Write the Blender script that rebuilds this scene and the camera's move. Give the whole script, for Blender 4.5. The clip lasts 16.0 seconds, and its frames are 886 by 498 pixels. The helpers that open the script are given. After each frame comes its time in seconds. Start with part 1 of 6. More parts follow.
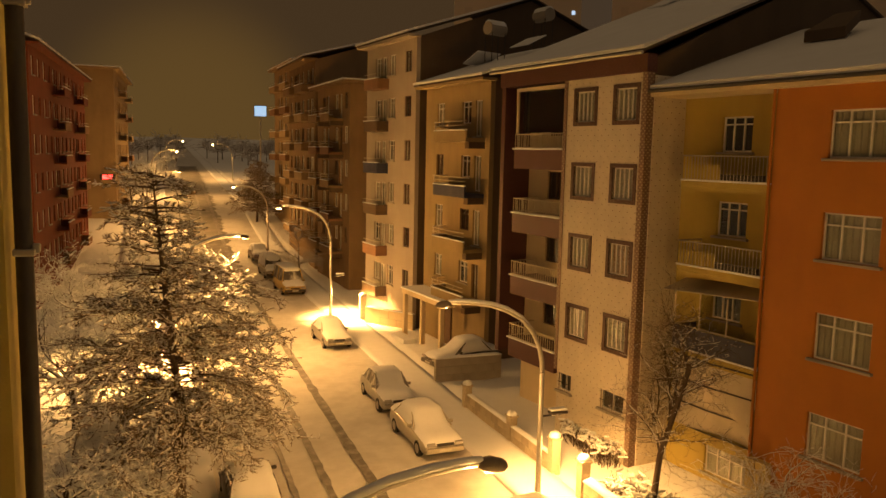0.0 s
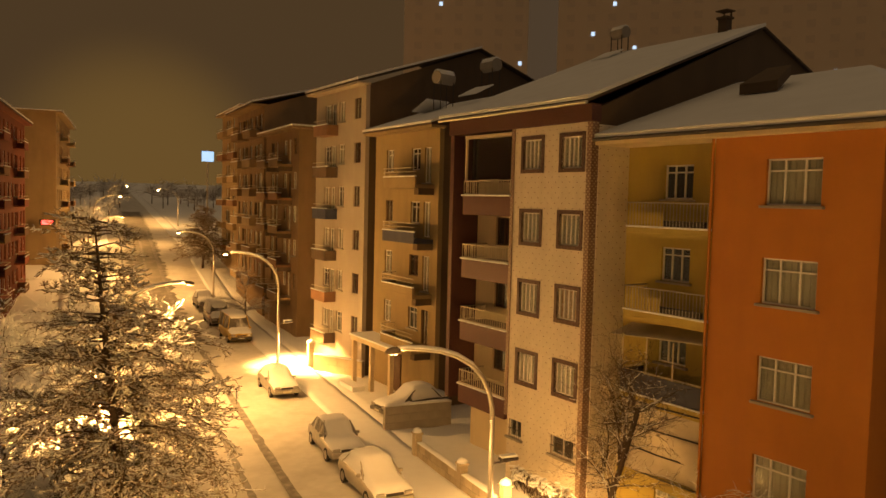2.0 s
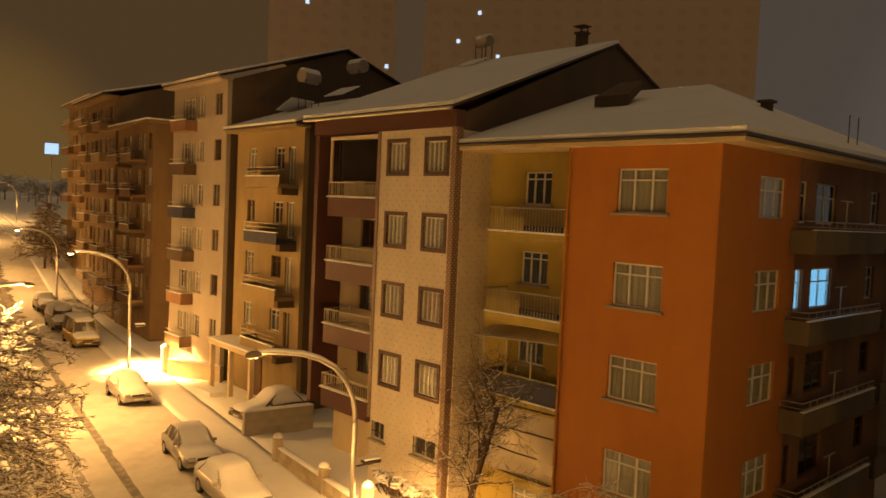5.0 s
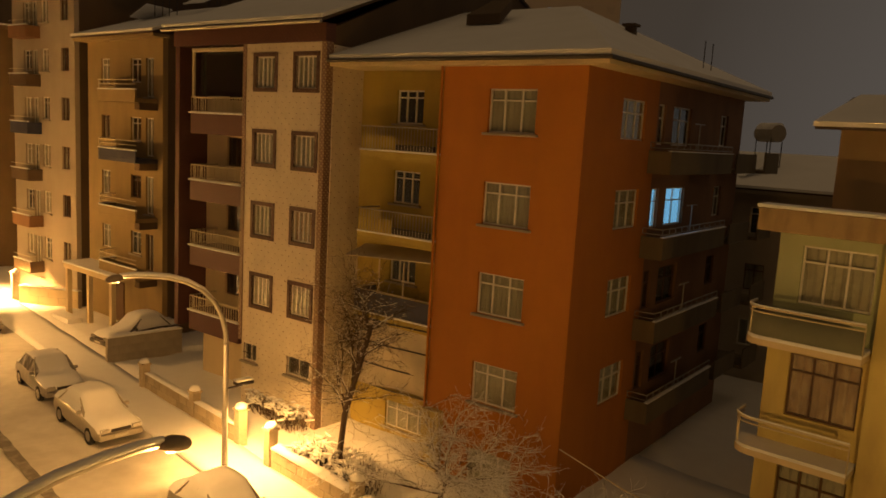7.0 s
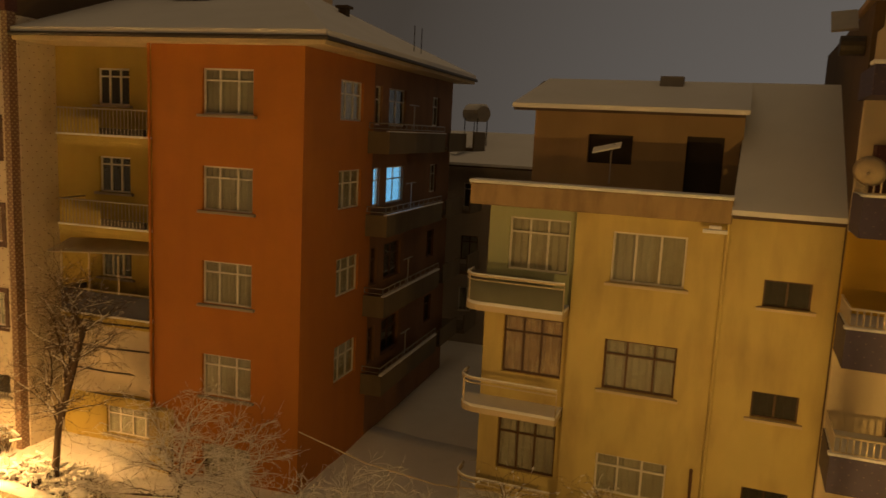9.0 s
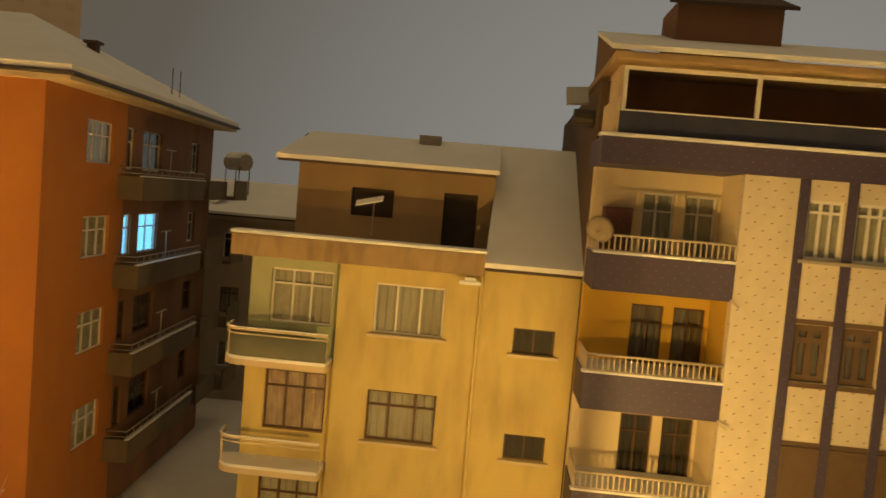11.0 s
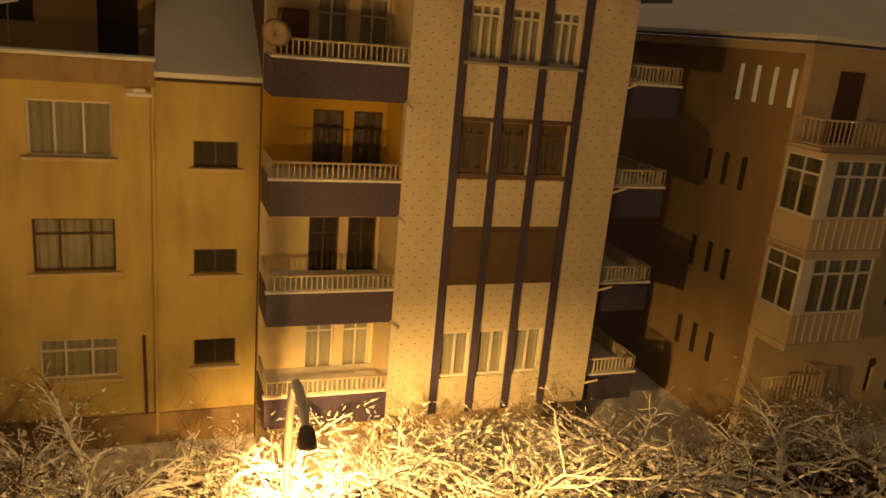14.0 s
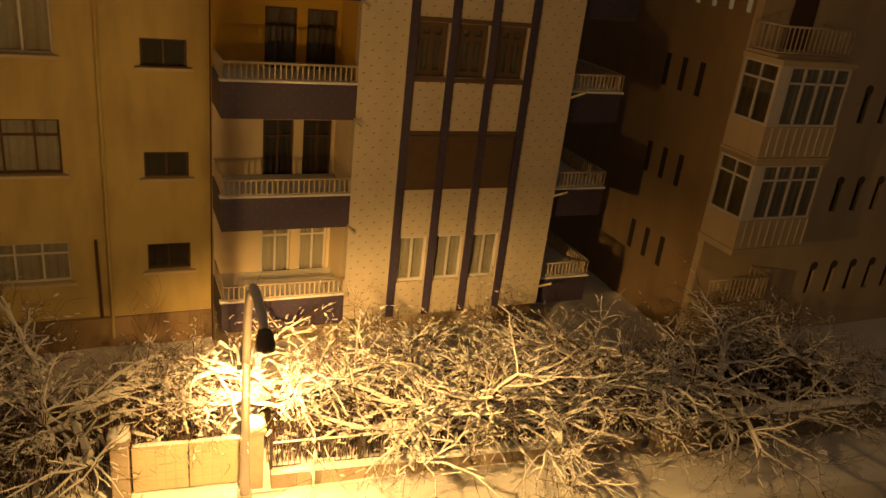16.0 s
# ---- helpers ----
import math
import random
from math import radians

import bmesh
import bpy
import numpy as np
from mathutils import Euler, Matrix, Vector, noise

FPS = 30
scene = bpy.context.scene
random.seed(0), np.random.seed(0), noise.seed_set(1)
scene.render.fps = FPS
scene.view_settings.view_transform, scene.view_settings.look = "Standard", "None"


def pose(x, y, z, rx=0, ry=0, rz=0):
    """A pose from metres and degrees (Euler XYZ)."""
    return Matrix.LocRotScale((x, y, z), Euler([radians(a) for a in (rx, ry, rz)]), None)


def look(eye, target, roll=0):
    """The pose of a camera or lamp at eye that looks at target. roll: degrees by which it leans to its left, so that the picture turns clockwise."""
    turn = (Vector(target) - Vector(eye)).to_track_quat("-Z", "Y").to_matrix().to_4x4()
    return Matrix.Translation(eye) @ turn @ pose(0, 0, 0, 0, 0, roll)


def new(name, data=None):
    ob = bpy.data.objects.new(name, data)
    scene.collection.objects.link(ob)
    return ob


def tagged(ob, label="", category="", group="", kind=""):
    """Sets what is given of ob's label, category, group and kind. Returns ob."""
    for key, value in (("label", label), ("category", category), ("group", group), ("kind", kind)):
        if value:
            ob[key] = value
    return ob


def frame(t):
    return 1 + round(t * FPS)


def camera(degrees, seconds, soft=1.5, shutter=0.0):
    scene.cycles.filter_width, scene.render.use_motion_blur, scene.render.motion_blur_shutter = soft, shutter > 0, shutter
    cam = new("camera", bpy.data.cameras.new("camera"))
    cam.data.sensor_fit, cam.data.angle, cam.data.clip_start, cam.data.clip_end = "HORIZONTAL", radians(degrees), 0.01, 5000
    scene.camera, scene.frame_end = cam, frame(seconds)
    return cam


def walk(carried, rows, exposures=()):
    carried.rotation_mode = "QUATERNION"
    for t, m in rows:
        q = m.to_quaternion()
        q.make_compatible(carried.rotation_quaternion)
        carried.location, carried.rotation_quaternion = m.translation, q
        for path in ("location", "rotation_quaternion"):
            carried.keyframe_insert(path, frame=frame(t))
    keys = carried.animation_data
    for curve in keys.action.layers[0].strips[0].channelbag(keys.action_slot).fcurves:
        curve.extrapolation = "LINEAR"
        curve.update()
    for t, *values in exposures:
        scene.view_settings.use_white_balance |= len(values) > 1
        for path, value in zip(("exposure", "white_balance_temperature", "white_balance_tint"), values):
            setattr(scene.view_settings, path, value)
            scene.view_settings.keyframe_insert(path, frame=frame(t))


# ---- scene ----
cam = camera(59.38, 16.0, 1.5, 0.5)
PATH = [
    (0.0, pose(0, 0, 12, 83.101, -1.253, -20.418)),
    (0.5, pose(0, 0, 12, 83.136, -1.414, -20.702)),
    (1.0, pose(0, 0, 12, 83.205, -1.527, -22.057)),
    (1.5, pose(0, 0, 12, 85.137, -1.485, -23.601)),
    (2.0, pose(0, 0, 12, 86.562, -1.438, -24.142)),
    (2.5, pose(0, 0, 12, 86.693, -1.313, -25.059)),
    (3.0, pose(0, 0, 12, 86.745, -1.415, -26.754)),
    (3.5, pose(0, 0, 12, 86.667, -1.553, -27.632)),
    (4.0, pose(0, 0, 12, 86.579, -1.958, -30.015)),
    (6.3, pose(0, 0, 12, 86.007, -2.864, -40.883)),
    (6.5, pose(0, 0, 12, 84.615, -3.050, -42.270)),
    (7.0, pose(0, 0, 12, 81.628, -3.211, -43.413)),
    (7.5, pose(0, 0, 12, 81.337, -3.558, -46.565)),
    (8.0, pose(0, 0, 12, 81.255, -3.438, -50.942)),
    (8.2, pose(0, 0, 12, 81.186, -3.089, -55.143)),
    (10.3, pose(0, 0, 12, 84.411, -4.012, -72.193)),
    (10.5, pose(0, 0, 12, 85.473, -4.444, -75.614)),
    (11.0, pose(0, 0, 12, 86.259, -4.860, -80.820)),
    (11.5, pose(0, 0, 12, 86.294, -4.724, -82.402)),
    (12.0, pose(0, 0, 12, 86.381, -3.754, -85.234)),
    (12.5, pose(0, 0, 12, 82.517, -4.732, -89.316)),
    (13.0, pose(0, 0, 12, 80.928, -4.279, -93.828)),
    (13.5, pose(0, 0, 12, 75.866, -4.532, -100.698)),
    (14.0, pose(0, 0, 12, 74.149, -4.906, -103.993)),
    (14.5, pose(0, 0, 12, 71.596, -5.501, -103.739)),
    (15.0, pose(0, 0, 12, 67.643, -6.240, -104.856)),
    (15.5, pose(0, 0, 12, 67.164, -6.531, -106.252)),
    (16.0, pose(0, 0, 12, 67.427, -6.117, -106.924)),
]
# seconds, stops, kelvin, tint: the phone's own exposure and colour drift
EXPOSURES = [(0.0, -0.1, 6900, 15), (1.0, -0.05, 6900, 15), (1.5, 0.2, 6900, 14), (3.5, 0.3, 6900, 13), (6.3, 0.0, 7000, 15), (7.0, -0.25, 7100, 15), (8.2, -0.15, 7000, 14), (10.3, 0.4, 6500, 8), (11.0, 1.05, 6450, 4), (12.5, 1.05, 6450, 4), (13.0, 0.95, 6550, 6), (13.5, 0.4, 6700, 14), (14.0, -0.1, 6900, 17), (14.5, -0.55, 6700, 20), (15.5, -0.9, 6600, 22), (16.0, -0.95, 6600, 22)]
walk(cam, PATH, EXPOSURES)

# ---- night sky: brown haze over the street, cold grey glow towards the open east ----
world = bpy.data.worlds.new("night_sky")
scene.world = world
world.use_nodes = True
wn, wl = world.node_tree.nodes, world.node_tree.links
bg = wn["Background"]
co = wn.new("ShaderNodeTexCoord")
dotn = wn.new("ShaderNodeVectorMath"); dotn.operation = "DOT_PRODUCT"
dotn.inputs[1].default_value = (0.97, -0.2, -0.12)
ramp = wn.new("ShaderNodeValToRGB")
ramp.color_ramp.elements[0].position, ramp.color_ramp.elements[0].color = 0.15, (0.057, 0.034, 0.015, 1)
ramp.color_ramp.elements[1].position, ramp.color_ramp.elements[1].color = 1.0, (0.130, 0.122, 0.113, 1)
e = ramp.color_ramp.elements.new(0.72); e.color = (0.056, 0.047, 0.038, 1)
sepw = wn.new("ShaderNodeSeparateXYZ")
high = wn.new("ShaderNodeMapRange"); high.inputs["From Min"].default_value, high.inputs["From Max"].default_value = 0.35, 0.8
lowcloud = wn.new("ShaderNodeMix"); lowcloud.data_type = "RGBA"
lowcloud.inputs["B"].default_value = (0.17, 0.115, 0.058, 1)
wl.new(co.outputs["Generated"], dotn.inputs[0])
wl.new(co.outputs["Generated"], sepw.inputs[0])
wl.new(sepw.outputs[2], high.inputs["Value"])
wl.new(high.outputs["Result"], lowcloud.inputs["Factor"])
wl.new(dotn.outputs["Value"], ramp.inputs[0])
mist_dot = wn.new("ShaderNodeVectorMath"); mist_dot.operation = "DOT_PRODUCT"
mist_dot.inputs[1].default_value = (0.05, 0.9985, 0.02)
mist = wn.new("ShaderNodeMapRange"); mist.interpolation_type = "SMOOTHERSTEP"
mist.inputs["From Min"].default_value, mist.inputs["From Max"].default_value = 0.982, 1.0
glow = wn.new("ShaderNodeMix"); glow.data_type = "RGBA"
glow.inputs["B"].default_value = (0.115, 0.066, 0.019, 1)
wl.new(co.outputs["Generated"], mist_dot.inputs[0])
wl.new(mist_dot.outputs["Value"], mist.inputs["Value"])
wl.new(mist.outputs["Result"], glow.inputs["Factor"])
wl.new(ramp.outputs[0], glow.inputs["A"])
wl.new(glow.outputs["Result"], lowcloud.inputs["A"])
wl.new(lowcloud.outputs["Result"], bg.inputs[0])
bg.inputs[1].default_value = 1.0

SODIUM = (1.0, 0.505, 0.135)
OLD_SODIUM = (1.0, 0.56, 0.145)   # the paler lantern opposite


def point_lamp(name, xyz, watts, colour=SODIUM, radius=0.12):
    d = bpy.data.lights.new(name, "POINT")
    d.energy, d.color, d.shadow_soft_size = watts, colour, radius
    ob = new(name, d)
    ob.location = xyz
    return ob


def spot_lamp(name, xyz, target, watts, degrees=150, colour=SODIUM, radius=0.12):
    d = bpy.data.lights.new(name, "SPOT")
    d.energy, d.color, d.shadow_soft_size, d.spot_size, d.spot_blend = watts, colour, radius, radians(degrees), 0.6
    ob = new(name, d)
    ob.matrix_world = look(xyz, target)
    return ob


# x, y of the lamp posts on the far pavement and on the near one
FAR_POSTS = [(13.75, -1.0, 0.0), (12.35, 23.0, 0.0), (11.9, 54.6, 0.0), (12.0, 88.0, 0.9), (15.0, 160.0, 6.0)]
NEAR_POSTS = [(1.2, 10.6, 0.0), (1.1, 44.3, 0.0), (-0.6, 100.0, 2.1), (-0.1, 125.0, 4.6), (2.6, 175.0, 6.7)]

# ---- materials ----
def mat(name, colour, rough=0.8, metal=0.0, grain=0.0, scale=8.0, stain=None, stain_amt=0.0, stain_scale=0.6, bump=0.0, bump_scale=40.0, emit=None, watts=0.0, island=0.0):
    """A surface with grain and stains at two scales, in metres of the thing itself."""
    m = bpy.data.materials.new(name)
    m.use_nodes = True
    n, l = m.node_tree.nodes, m.node_tree.links
    b = n["Principled BSDF"]
    b.inputs["Roughness"].default_value, b.inputs["Metallic"].default_value = rough, metal
    b.inputs["Base Color"].default_value = (*colour, 1)
    if emit:
        b.inputs["Emission Color"].default_value = (*emit, 1)
        b.inputs["Emission Strength"].default_value = watts
    tc = n.new("ShaderNodeTexCoord")
    out = None
    if grain > 0:
        t = n.new("ShaderNodeTexNoise"); t.inputs["Scale"].default_value, t.inputs["Detail"].default_value = scale, 6
        l.new(tc.outputs["Object"], t.inputs["Vector"])
        mix = n.new("ShaderNodeMix"); mix.data_type = "RGBA"
        mix.inputs["A"].default_value = (*[c * (1 - grain) for c in colour], 1)
        mix.inputs["B"].default_value = (*[min(1, c * (1 + grain)) for c in colour], 1)
        l.new(t.outputs["Fac"], mix.inputs["Factor"])
        out = mix.outputs["Result"]
    if stain:
        t = n.new("ShaderNodeTexNoise"); t.inputs["Scale"].default_value, t.inputs["Detail"].default_value = stain_scale, 8
        mp = n.new("ShaderNodeMapping"); mp.inputs["Scale"].default_value = (1.6, 1.6, 0.45)
        l.new(tc.outputs["Object"], mp.inputs["Vector"]); l.new(mp.outputs["Vector"], t.inputs["Vector"])
        r = n.new("ShaderNodeMapRange"); r.inputs["From Min"].default_value, r.inputs["From Max"].default_value = 0.45, 0.75
        r.inputs["To Max"].default_value = stain_amt
        l.new(t.outputs["Fac"], r.inputs["Value"])
        mix = n.new("ShaderNodeMix"); mix.data_type = "RGBA"
        mix.inputs["A"].default_value = (*colour, 1)
        if out: l.new(out, mix.inputs["A"])
        mix.inputs["B"].default_value = (*stain, 1)
        l.new(r.outputs["Result"], mix.inputs["Factor"])
        out = mix.outputs["Result"]
    if island > 0:
        oi = n.new("ShaderNodeObjectInfo")
        r = n.new("ShaderNodeMapRange"); r.inputs["To Min"].default_value, r.inputs["To Max"].default_value = 1 - island, 1 + island
        l.new(oi.outputs["Random"], r.inputs["Value"])
        hsv = n.new("ShaderNodeHueSaturation"); hsv.inputs["Color"].default_value = (*colour, 1)
        if out: l.new(out, hsv.inputs["Color"])
        l.new(r.outputs["Result"], hsv.inputs["Value"])
        out = hsv.outputs["Color"]
    if out:
        l.new(out, b.inputs["Base Color"])
    if bump > 0:
        t = n.new("ShaderNodeTexNoise"); t.inputs["Scale"].default_value, t.inputs["Detail"].default_value = bump_scale, 5
        l.new(tc.outputs["Object"], t.inputs["Vector"])
        bp = n.new("ShaderNodeBump"); bp.inputs["Strength"].default_value, bp.inputs["Distance"].default_value = bump, 0.02
        l.new(t.outputs["Fac"], bp.inputs["Height"])
        l.new(bp.outputs["Normal"], b.inputs["Normal"])
    return m


def dotted(name, ground, dot, step, size, rough=0.6, slant=0.0):
    """Ceramic facing with a small mark repeated on a diagonal lattice across the facade (local x and z)."""
    m = mat(name, ground, rough, grain=0.12, scale=3.0, stain=[c * 0.72 for c in ground], stain_amt=0.5, bump=0.05)
    n, l = m.node_tree.nodes, m.node_tree.links
    b = n["Principled BSDF"]
    old = b.inputs["Base Color"].links[0].from_socket
    tc = n.new("ShaderNodeTexCoord"); sep = n.new("ShaderNodeSeparateXYZ")
    l.new(tc.outputs["Object"], sep.inputs[0])

    def calc(op, a, c=None):
        k = n.new("ShaderNodeMath"); k.operation = op
        for i, v in enumerate((a, c)):
            if v is None: continue
            if isinstance(v, (int, float)): k.inputs[i].default_value = v
            else: l.new(v, k.inputs[i])
        return k.outputs[0]

    along = calc("ADD", sep.outputs[0], sep.outputs[1])
    up = calc("DIVIDE", sep.outputs[2], step * 0.5)
    row = calc("FLOOR", up)
    shift = calc("MULTIPLY", calc("MODULO", row, 2.0), 0.5)
    u = calc("SUBTRACT", calc("FRACT", calc("ADD", calc("DIVIDE", along, step), shift)), 0.5)
    v = calc("MULTIPLY", calc("SUBTRACT", calc("FRACT", up), 0.5), 0.5)
    u2 = calc("ADD", u, calc("MULTIPLY", v, slant))
    r = calc("SQRT", calc("ADD", calc("MULTIPLY", u2, u2), calc("MULTIPLY", calc("MULTIPLY", v, v), 2.5)))
    hit = calc("LESS_THAN", r, size / step)
    mix = n.new("ShaderNodeMix"); mix.data_type = "RGBA"
    l.new(hit, mix.inputs["Factor"]); l.new(old, mix.inputs["A"]); mix.inputs["B"].default_value = (*dot, 1)
    l.new(mix.outputs["Result"], b.inputs["Base Color"])
    return m


def glass_mat(name, tint=(0.9, 0.95, 0.95), rough=0.04, gloss=(0.035, 0.30)):
    m = bpy.data.materials.new(name); m.use_nodes = True
    n, l = m.node_tree.nodes, m.node_tree.links
    n.remove(n["Principled BSDF"])
    tr = n.new("ShaderNodeBsdfTransparent"); tr.inputs[0].default_value = (*tint, 1)
    gl = n.new("ShaderNodeBsdfGlossy"); gl.inputs["Roughness"].default_value = rough
    lw = n.new("ShaderNodeLayerWeight"); lw.inputs[0].default_value = 0.3
    mr = n.new("ShaderNodeMapRange"); mr.inputs["To Min"].default_value, mr.inputs["To Max"].default_value = gloss
    mx = n.new("ShaderNodeMixShader")
    l.new(lw.outputs["Facing"], mr.inputs["Value"]); l.new(mr.outputs["Result"], mx.inputs[0])
    l.new(tr.outputs[0], mx.inputs[1]); l.new(gl.outputs[0], mx.inputs[2])
    l.new(mx.outputs[0], n["Material Output"].inputs[0])
    return m


SNOW = mat("snow", (0.82, 0.83, 0.85), 0.85, grain=0.06, scale=1.5, bump=0.35, bump_scale=9.0)
ROOF_SNOW = mat("roof_snow", (0.80, 0.81, 0.83), 0.9, grain=0.08, scale=0.7, bump=0.25, bump_scale=4.0)
ROAD_SNOW = mat("driven_snow", (0.62, 0.60, 0.57), 0.75, grain=0.16, scale=2.2, stain=(0.36, 0.33, 0.30), stain_amt=0.5, stain_scale=0.35, bump=0.4, bump_scale=7.0)
TRACK = mat("wet_tyre_track", (0.16, 0.145, 0.13), 0.55, grain=0.35, scale=5.0, stain=(0.45, 0.42, 0.38), stain_amt=0.7, stain_scale=1.2, bump=0.3, bump_scale=14.0)
WORN = mat("dirty_worn_snow", (0.15, 0.135, 0.115), 0.7, grain=0.25, scale=2.0, stain=(0.4, 0.37, 0.33), stain_amt=0.5, stain_scale=0.5, bump=0.3, bump_scale=9)
WHITE_TILE = dotted("cream_dotted_facing", (0.62, 0.56, 0.46), (0.20, 0.12, 0.08), 0.42, 0.028)
PANEL_TILE = dotted("ivory_dashed_facing", (0.66, 0.60, 0.47), (0.30, 0.22, 0.145), 0.38, 0.03, slant=1.2)
MAROON = dotted("maroon_mosaic", (0.085, 0.030, 0.026), (0.20, 0.10, 0.08), 0.22, 0.016)
INDIGO = dotted("indigo_mosaic", (0.064, 0.052, 0.100), (0.17, 0.14, 0.17), 0.30, 0.018)
QUOIN = dotted("speckled_quoin", (0.20, 0.125, 0.09), (0.34, 0.27, 0.20), 0.20, 0.05)
ORANGE = mat("orange_render", (0.43, 0.168, 0.030), 0.85, grain=0.10, scale=1.2, stain=(0.36, 0.13, 0.03), stain_amt=0.6, bump=0.15, bump_scale=60)
OLIVE = mat("olive_yellow_render", (0.42, 0.33, 0.085), 0.85, grain=0.12, scale=1.0, stain=(0.30, 0.23, 0.07), stain_amt=0.6, bump=0.15, bump_scale=60)
YELLOW = mat("yellow_render", (0.58, 0.48, 0.19), 0.85, grain=0.14, scale=0.8, stain=(0.36, 0.27, 0.12), stain_amt=0.75, stain_scale=0.9, bump=0.15, bump_scale=60)
CREAM = mat("cream_render", (0.62, 0.52, 0.35), 0.85, grain=0.10, scale=0.9, stain=(0.45, 0.36, 0.24), stain_amt=0.6, bump=0.15, bump_scale=60)
BRIGHT_YELLOW = mat("bright_yellow_render", (0.62, 0.40, 0.05), 0.85, grain=0.08, scale=0.9, stain=(0.5, 0.32, 0.05), stain_amt=0.5, bump=0.1, bump_scale=60)
GREEN_RENDER = mat("pale_green_render", (0.36, 0.40, 0.26), 0.85, grain=0.10, scale=0.9, stain=(0.26, 0.28, 0.18), stain_amt=0.6)
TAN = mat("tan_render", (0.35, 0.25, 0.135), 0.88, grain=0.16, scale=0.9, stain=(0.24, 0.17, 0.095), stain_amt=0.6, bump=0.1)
SHEET_GREEN = mat("dull_green_sheet", (0.16, 0.17, 0.12), 0.7, grain=0.15, scale=2)
GREY_RENDER = mat("grey_render", (0.38, 0.335, 0.28), 0.88, grain=0.12, scale=0.9, stain=(0.33, 0.29, 0.24), stain_amt=0.6, bump=0.1)
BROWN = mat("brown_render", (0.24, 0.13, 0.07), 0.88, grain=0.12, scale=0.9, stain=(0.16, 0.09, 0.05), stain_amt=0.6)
DARK_RED = mat("dark_red_render", (0.20, 0.045, 0.022), 0.88, grain=0.12, scale=0.9, stain=(0.14, 0.035, 0.02), stain_amt=0.6)
# dark gable render; on the ivory block's sides it carries shade as colour
GABLE = mat("dark_gable_and_shade_render", (0.11, 0.075, 0.045), 0.9, grain=0.15, scale=0.8, stain=(0.08, 0.055, 0.035), stain_amt=0.7)
DIRTY = mat("weathered_parapet", (0.34, 0.25, 0.14), 0.9, grain=0.2, scale=2.0, stain=(0.15, 0.10, 0.06), stain_amt=0.9, stain_scale=1.4, bump=0.2)
CONCRETE = mat("concrete", (0.34, 0.31, 0.27), 0.9, grain=0.15, scale=4, stain=(0.22, 0.20, 0.17), stain_amt=0.6, bump=0.25)
STONE = mat("cut_stone", (0.40, 0.34, 0.25), 0.85, grain=0.2, scale=6, bump=0.3, bump_scale=25, island=0.18)
PVC = mat("white_window_plastic", (0.74, 0.72, 0.68), 0.45, grain=0.04, scale=5)
WOOD = mat("brown_window_wood", (0.10, 0.052, 0.028), 0.55, grain=0.3, scale=14)
SURROUND = mat("maroon_window_surround", (0.075, 0.036, 0.027), 0.6, grain=0.25, scale=20, stain=(0.30, 0.24, 0.18), stain_amt=0.35, stain_scale=9.0)
CURTAIN = mat("net_curtain", (0.46, 0.40, 0.32), 0.95, grain=0.35, scale=9, stain=(0.34, 0.28, 0.21), stain_amt=0.7, stain_scale=2.5)
# near-black sheet colour that stands in for the darkness of an unlit room
DARK_ROOM = mat("dark_room_sheet", (0.045, 0.035, 0.027), 0.95, grain=0.3, scale=1.5)
# tower windows paled close to the wall: distance haze put into the colour
TOWER_GLASS = mat("haze_paled_tower_glass", (0.64, 0.52, 0.41), 0.6, grain=0.1, scale=1)
# cream made paler so that the colour carries the light inside the loggias
LOGGIA = mat("light_paled_loggia_render", (0.76, 0.66, 0.44), 0.85, grain=0.06, scale=0.9, stain=(0.6, 0.5, 0.33), stain_amt=0.4)
# dimness of the room is put into this sheet's blotched colour
BAY_ROOM = mat("dim_room_sheet", (0.20, 0.155, 0.10), 0.95, grain=0.5, scale=2.5, stain=(0.06, 0.045, 0.03), stain_amt=0.8, stain_scale=1.5)
# pale blotches on this lit curtain paint in reflections on the glass
WARM_ROOM = mat("lamplit_curtain_with_reflections", (0.30, 0.17, 0.08), 0.9, grain=0.5, scale=4, stain=(0.6, 0.42, 0.22), stain_amt=0.9, stain_scale=3.0, emit=(1.0, 0.5, 0.17), watts=0.045)
BLUE_ROOM = mat("blue_lit_curtain", (0.3, 0.5, 0.7), 0.9, emit=(0.22, 0.62, 1.0), watts=0.9)
COLD_ROOM = mat("cold_lit_window", (0.5, 0.6, 0.7), 0.9, emit=(0.50, 0.72, 1.0), watts=1.0)
SIGN_GLOW = mat("lit_sign_face", (0.5, 0.6, 0.7), 0.6, emit=(0.35, 0.66, 1.0), watts=0.9)
RED_GLOW = mat("red_lamp_glass", (0.5, 0.02, 0.02), 0.4, emit=(1.0, 0.04, 0.03), watts=9.0)
LAMP_GLOW = mat("sodium_lamp_glass", (0.8, 0.6, 0.3), 0.4, emit=(1.0, 0.66, 0.26), watts=25.0)
GLASS = glass_mat("window_glass")
MISTED_GLASS = glass_mat("misted_window_glass", rough=0.5, gloss=(0.008, 0.12))
SLIT_LIGHT = mat("dim_lit_slit_glass", (0.5, 0.48, 0.3), 0.8, emit=(0.85, 0.76, 0.36), watts=0.13)
# darkened render: the shade of the side passage is put into this colour
SHADED_RENDER = mat("shade_coloured_balcony_render", (0.16, 0.13, 0.085), 0.9, grain=0.15, scale=1.0, stain=(0.10, 0.08, 0.055), stain_amt=0.7)
SHUTTER = mat("brown_shutter", (0.12, 0.08, 0.045), 0.6, grain=0.2, scale=5, stain=(0.12, 0.07, 0.04), stain_amt=0.5)
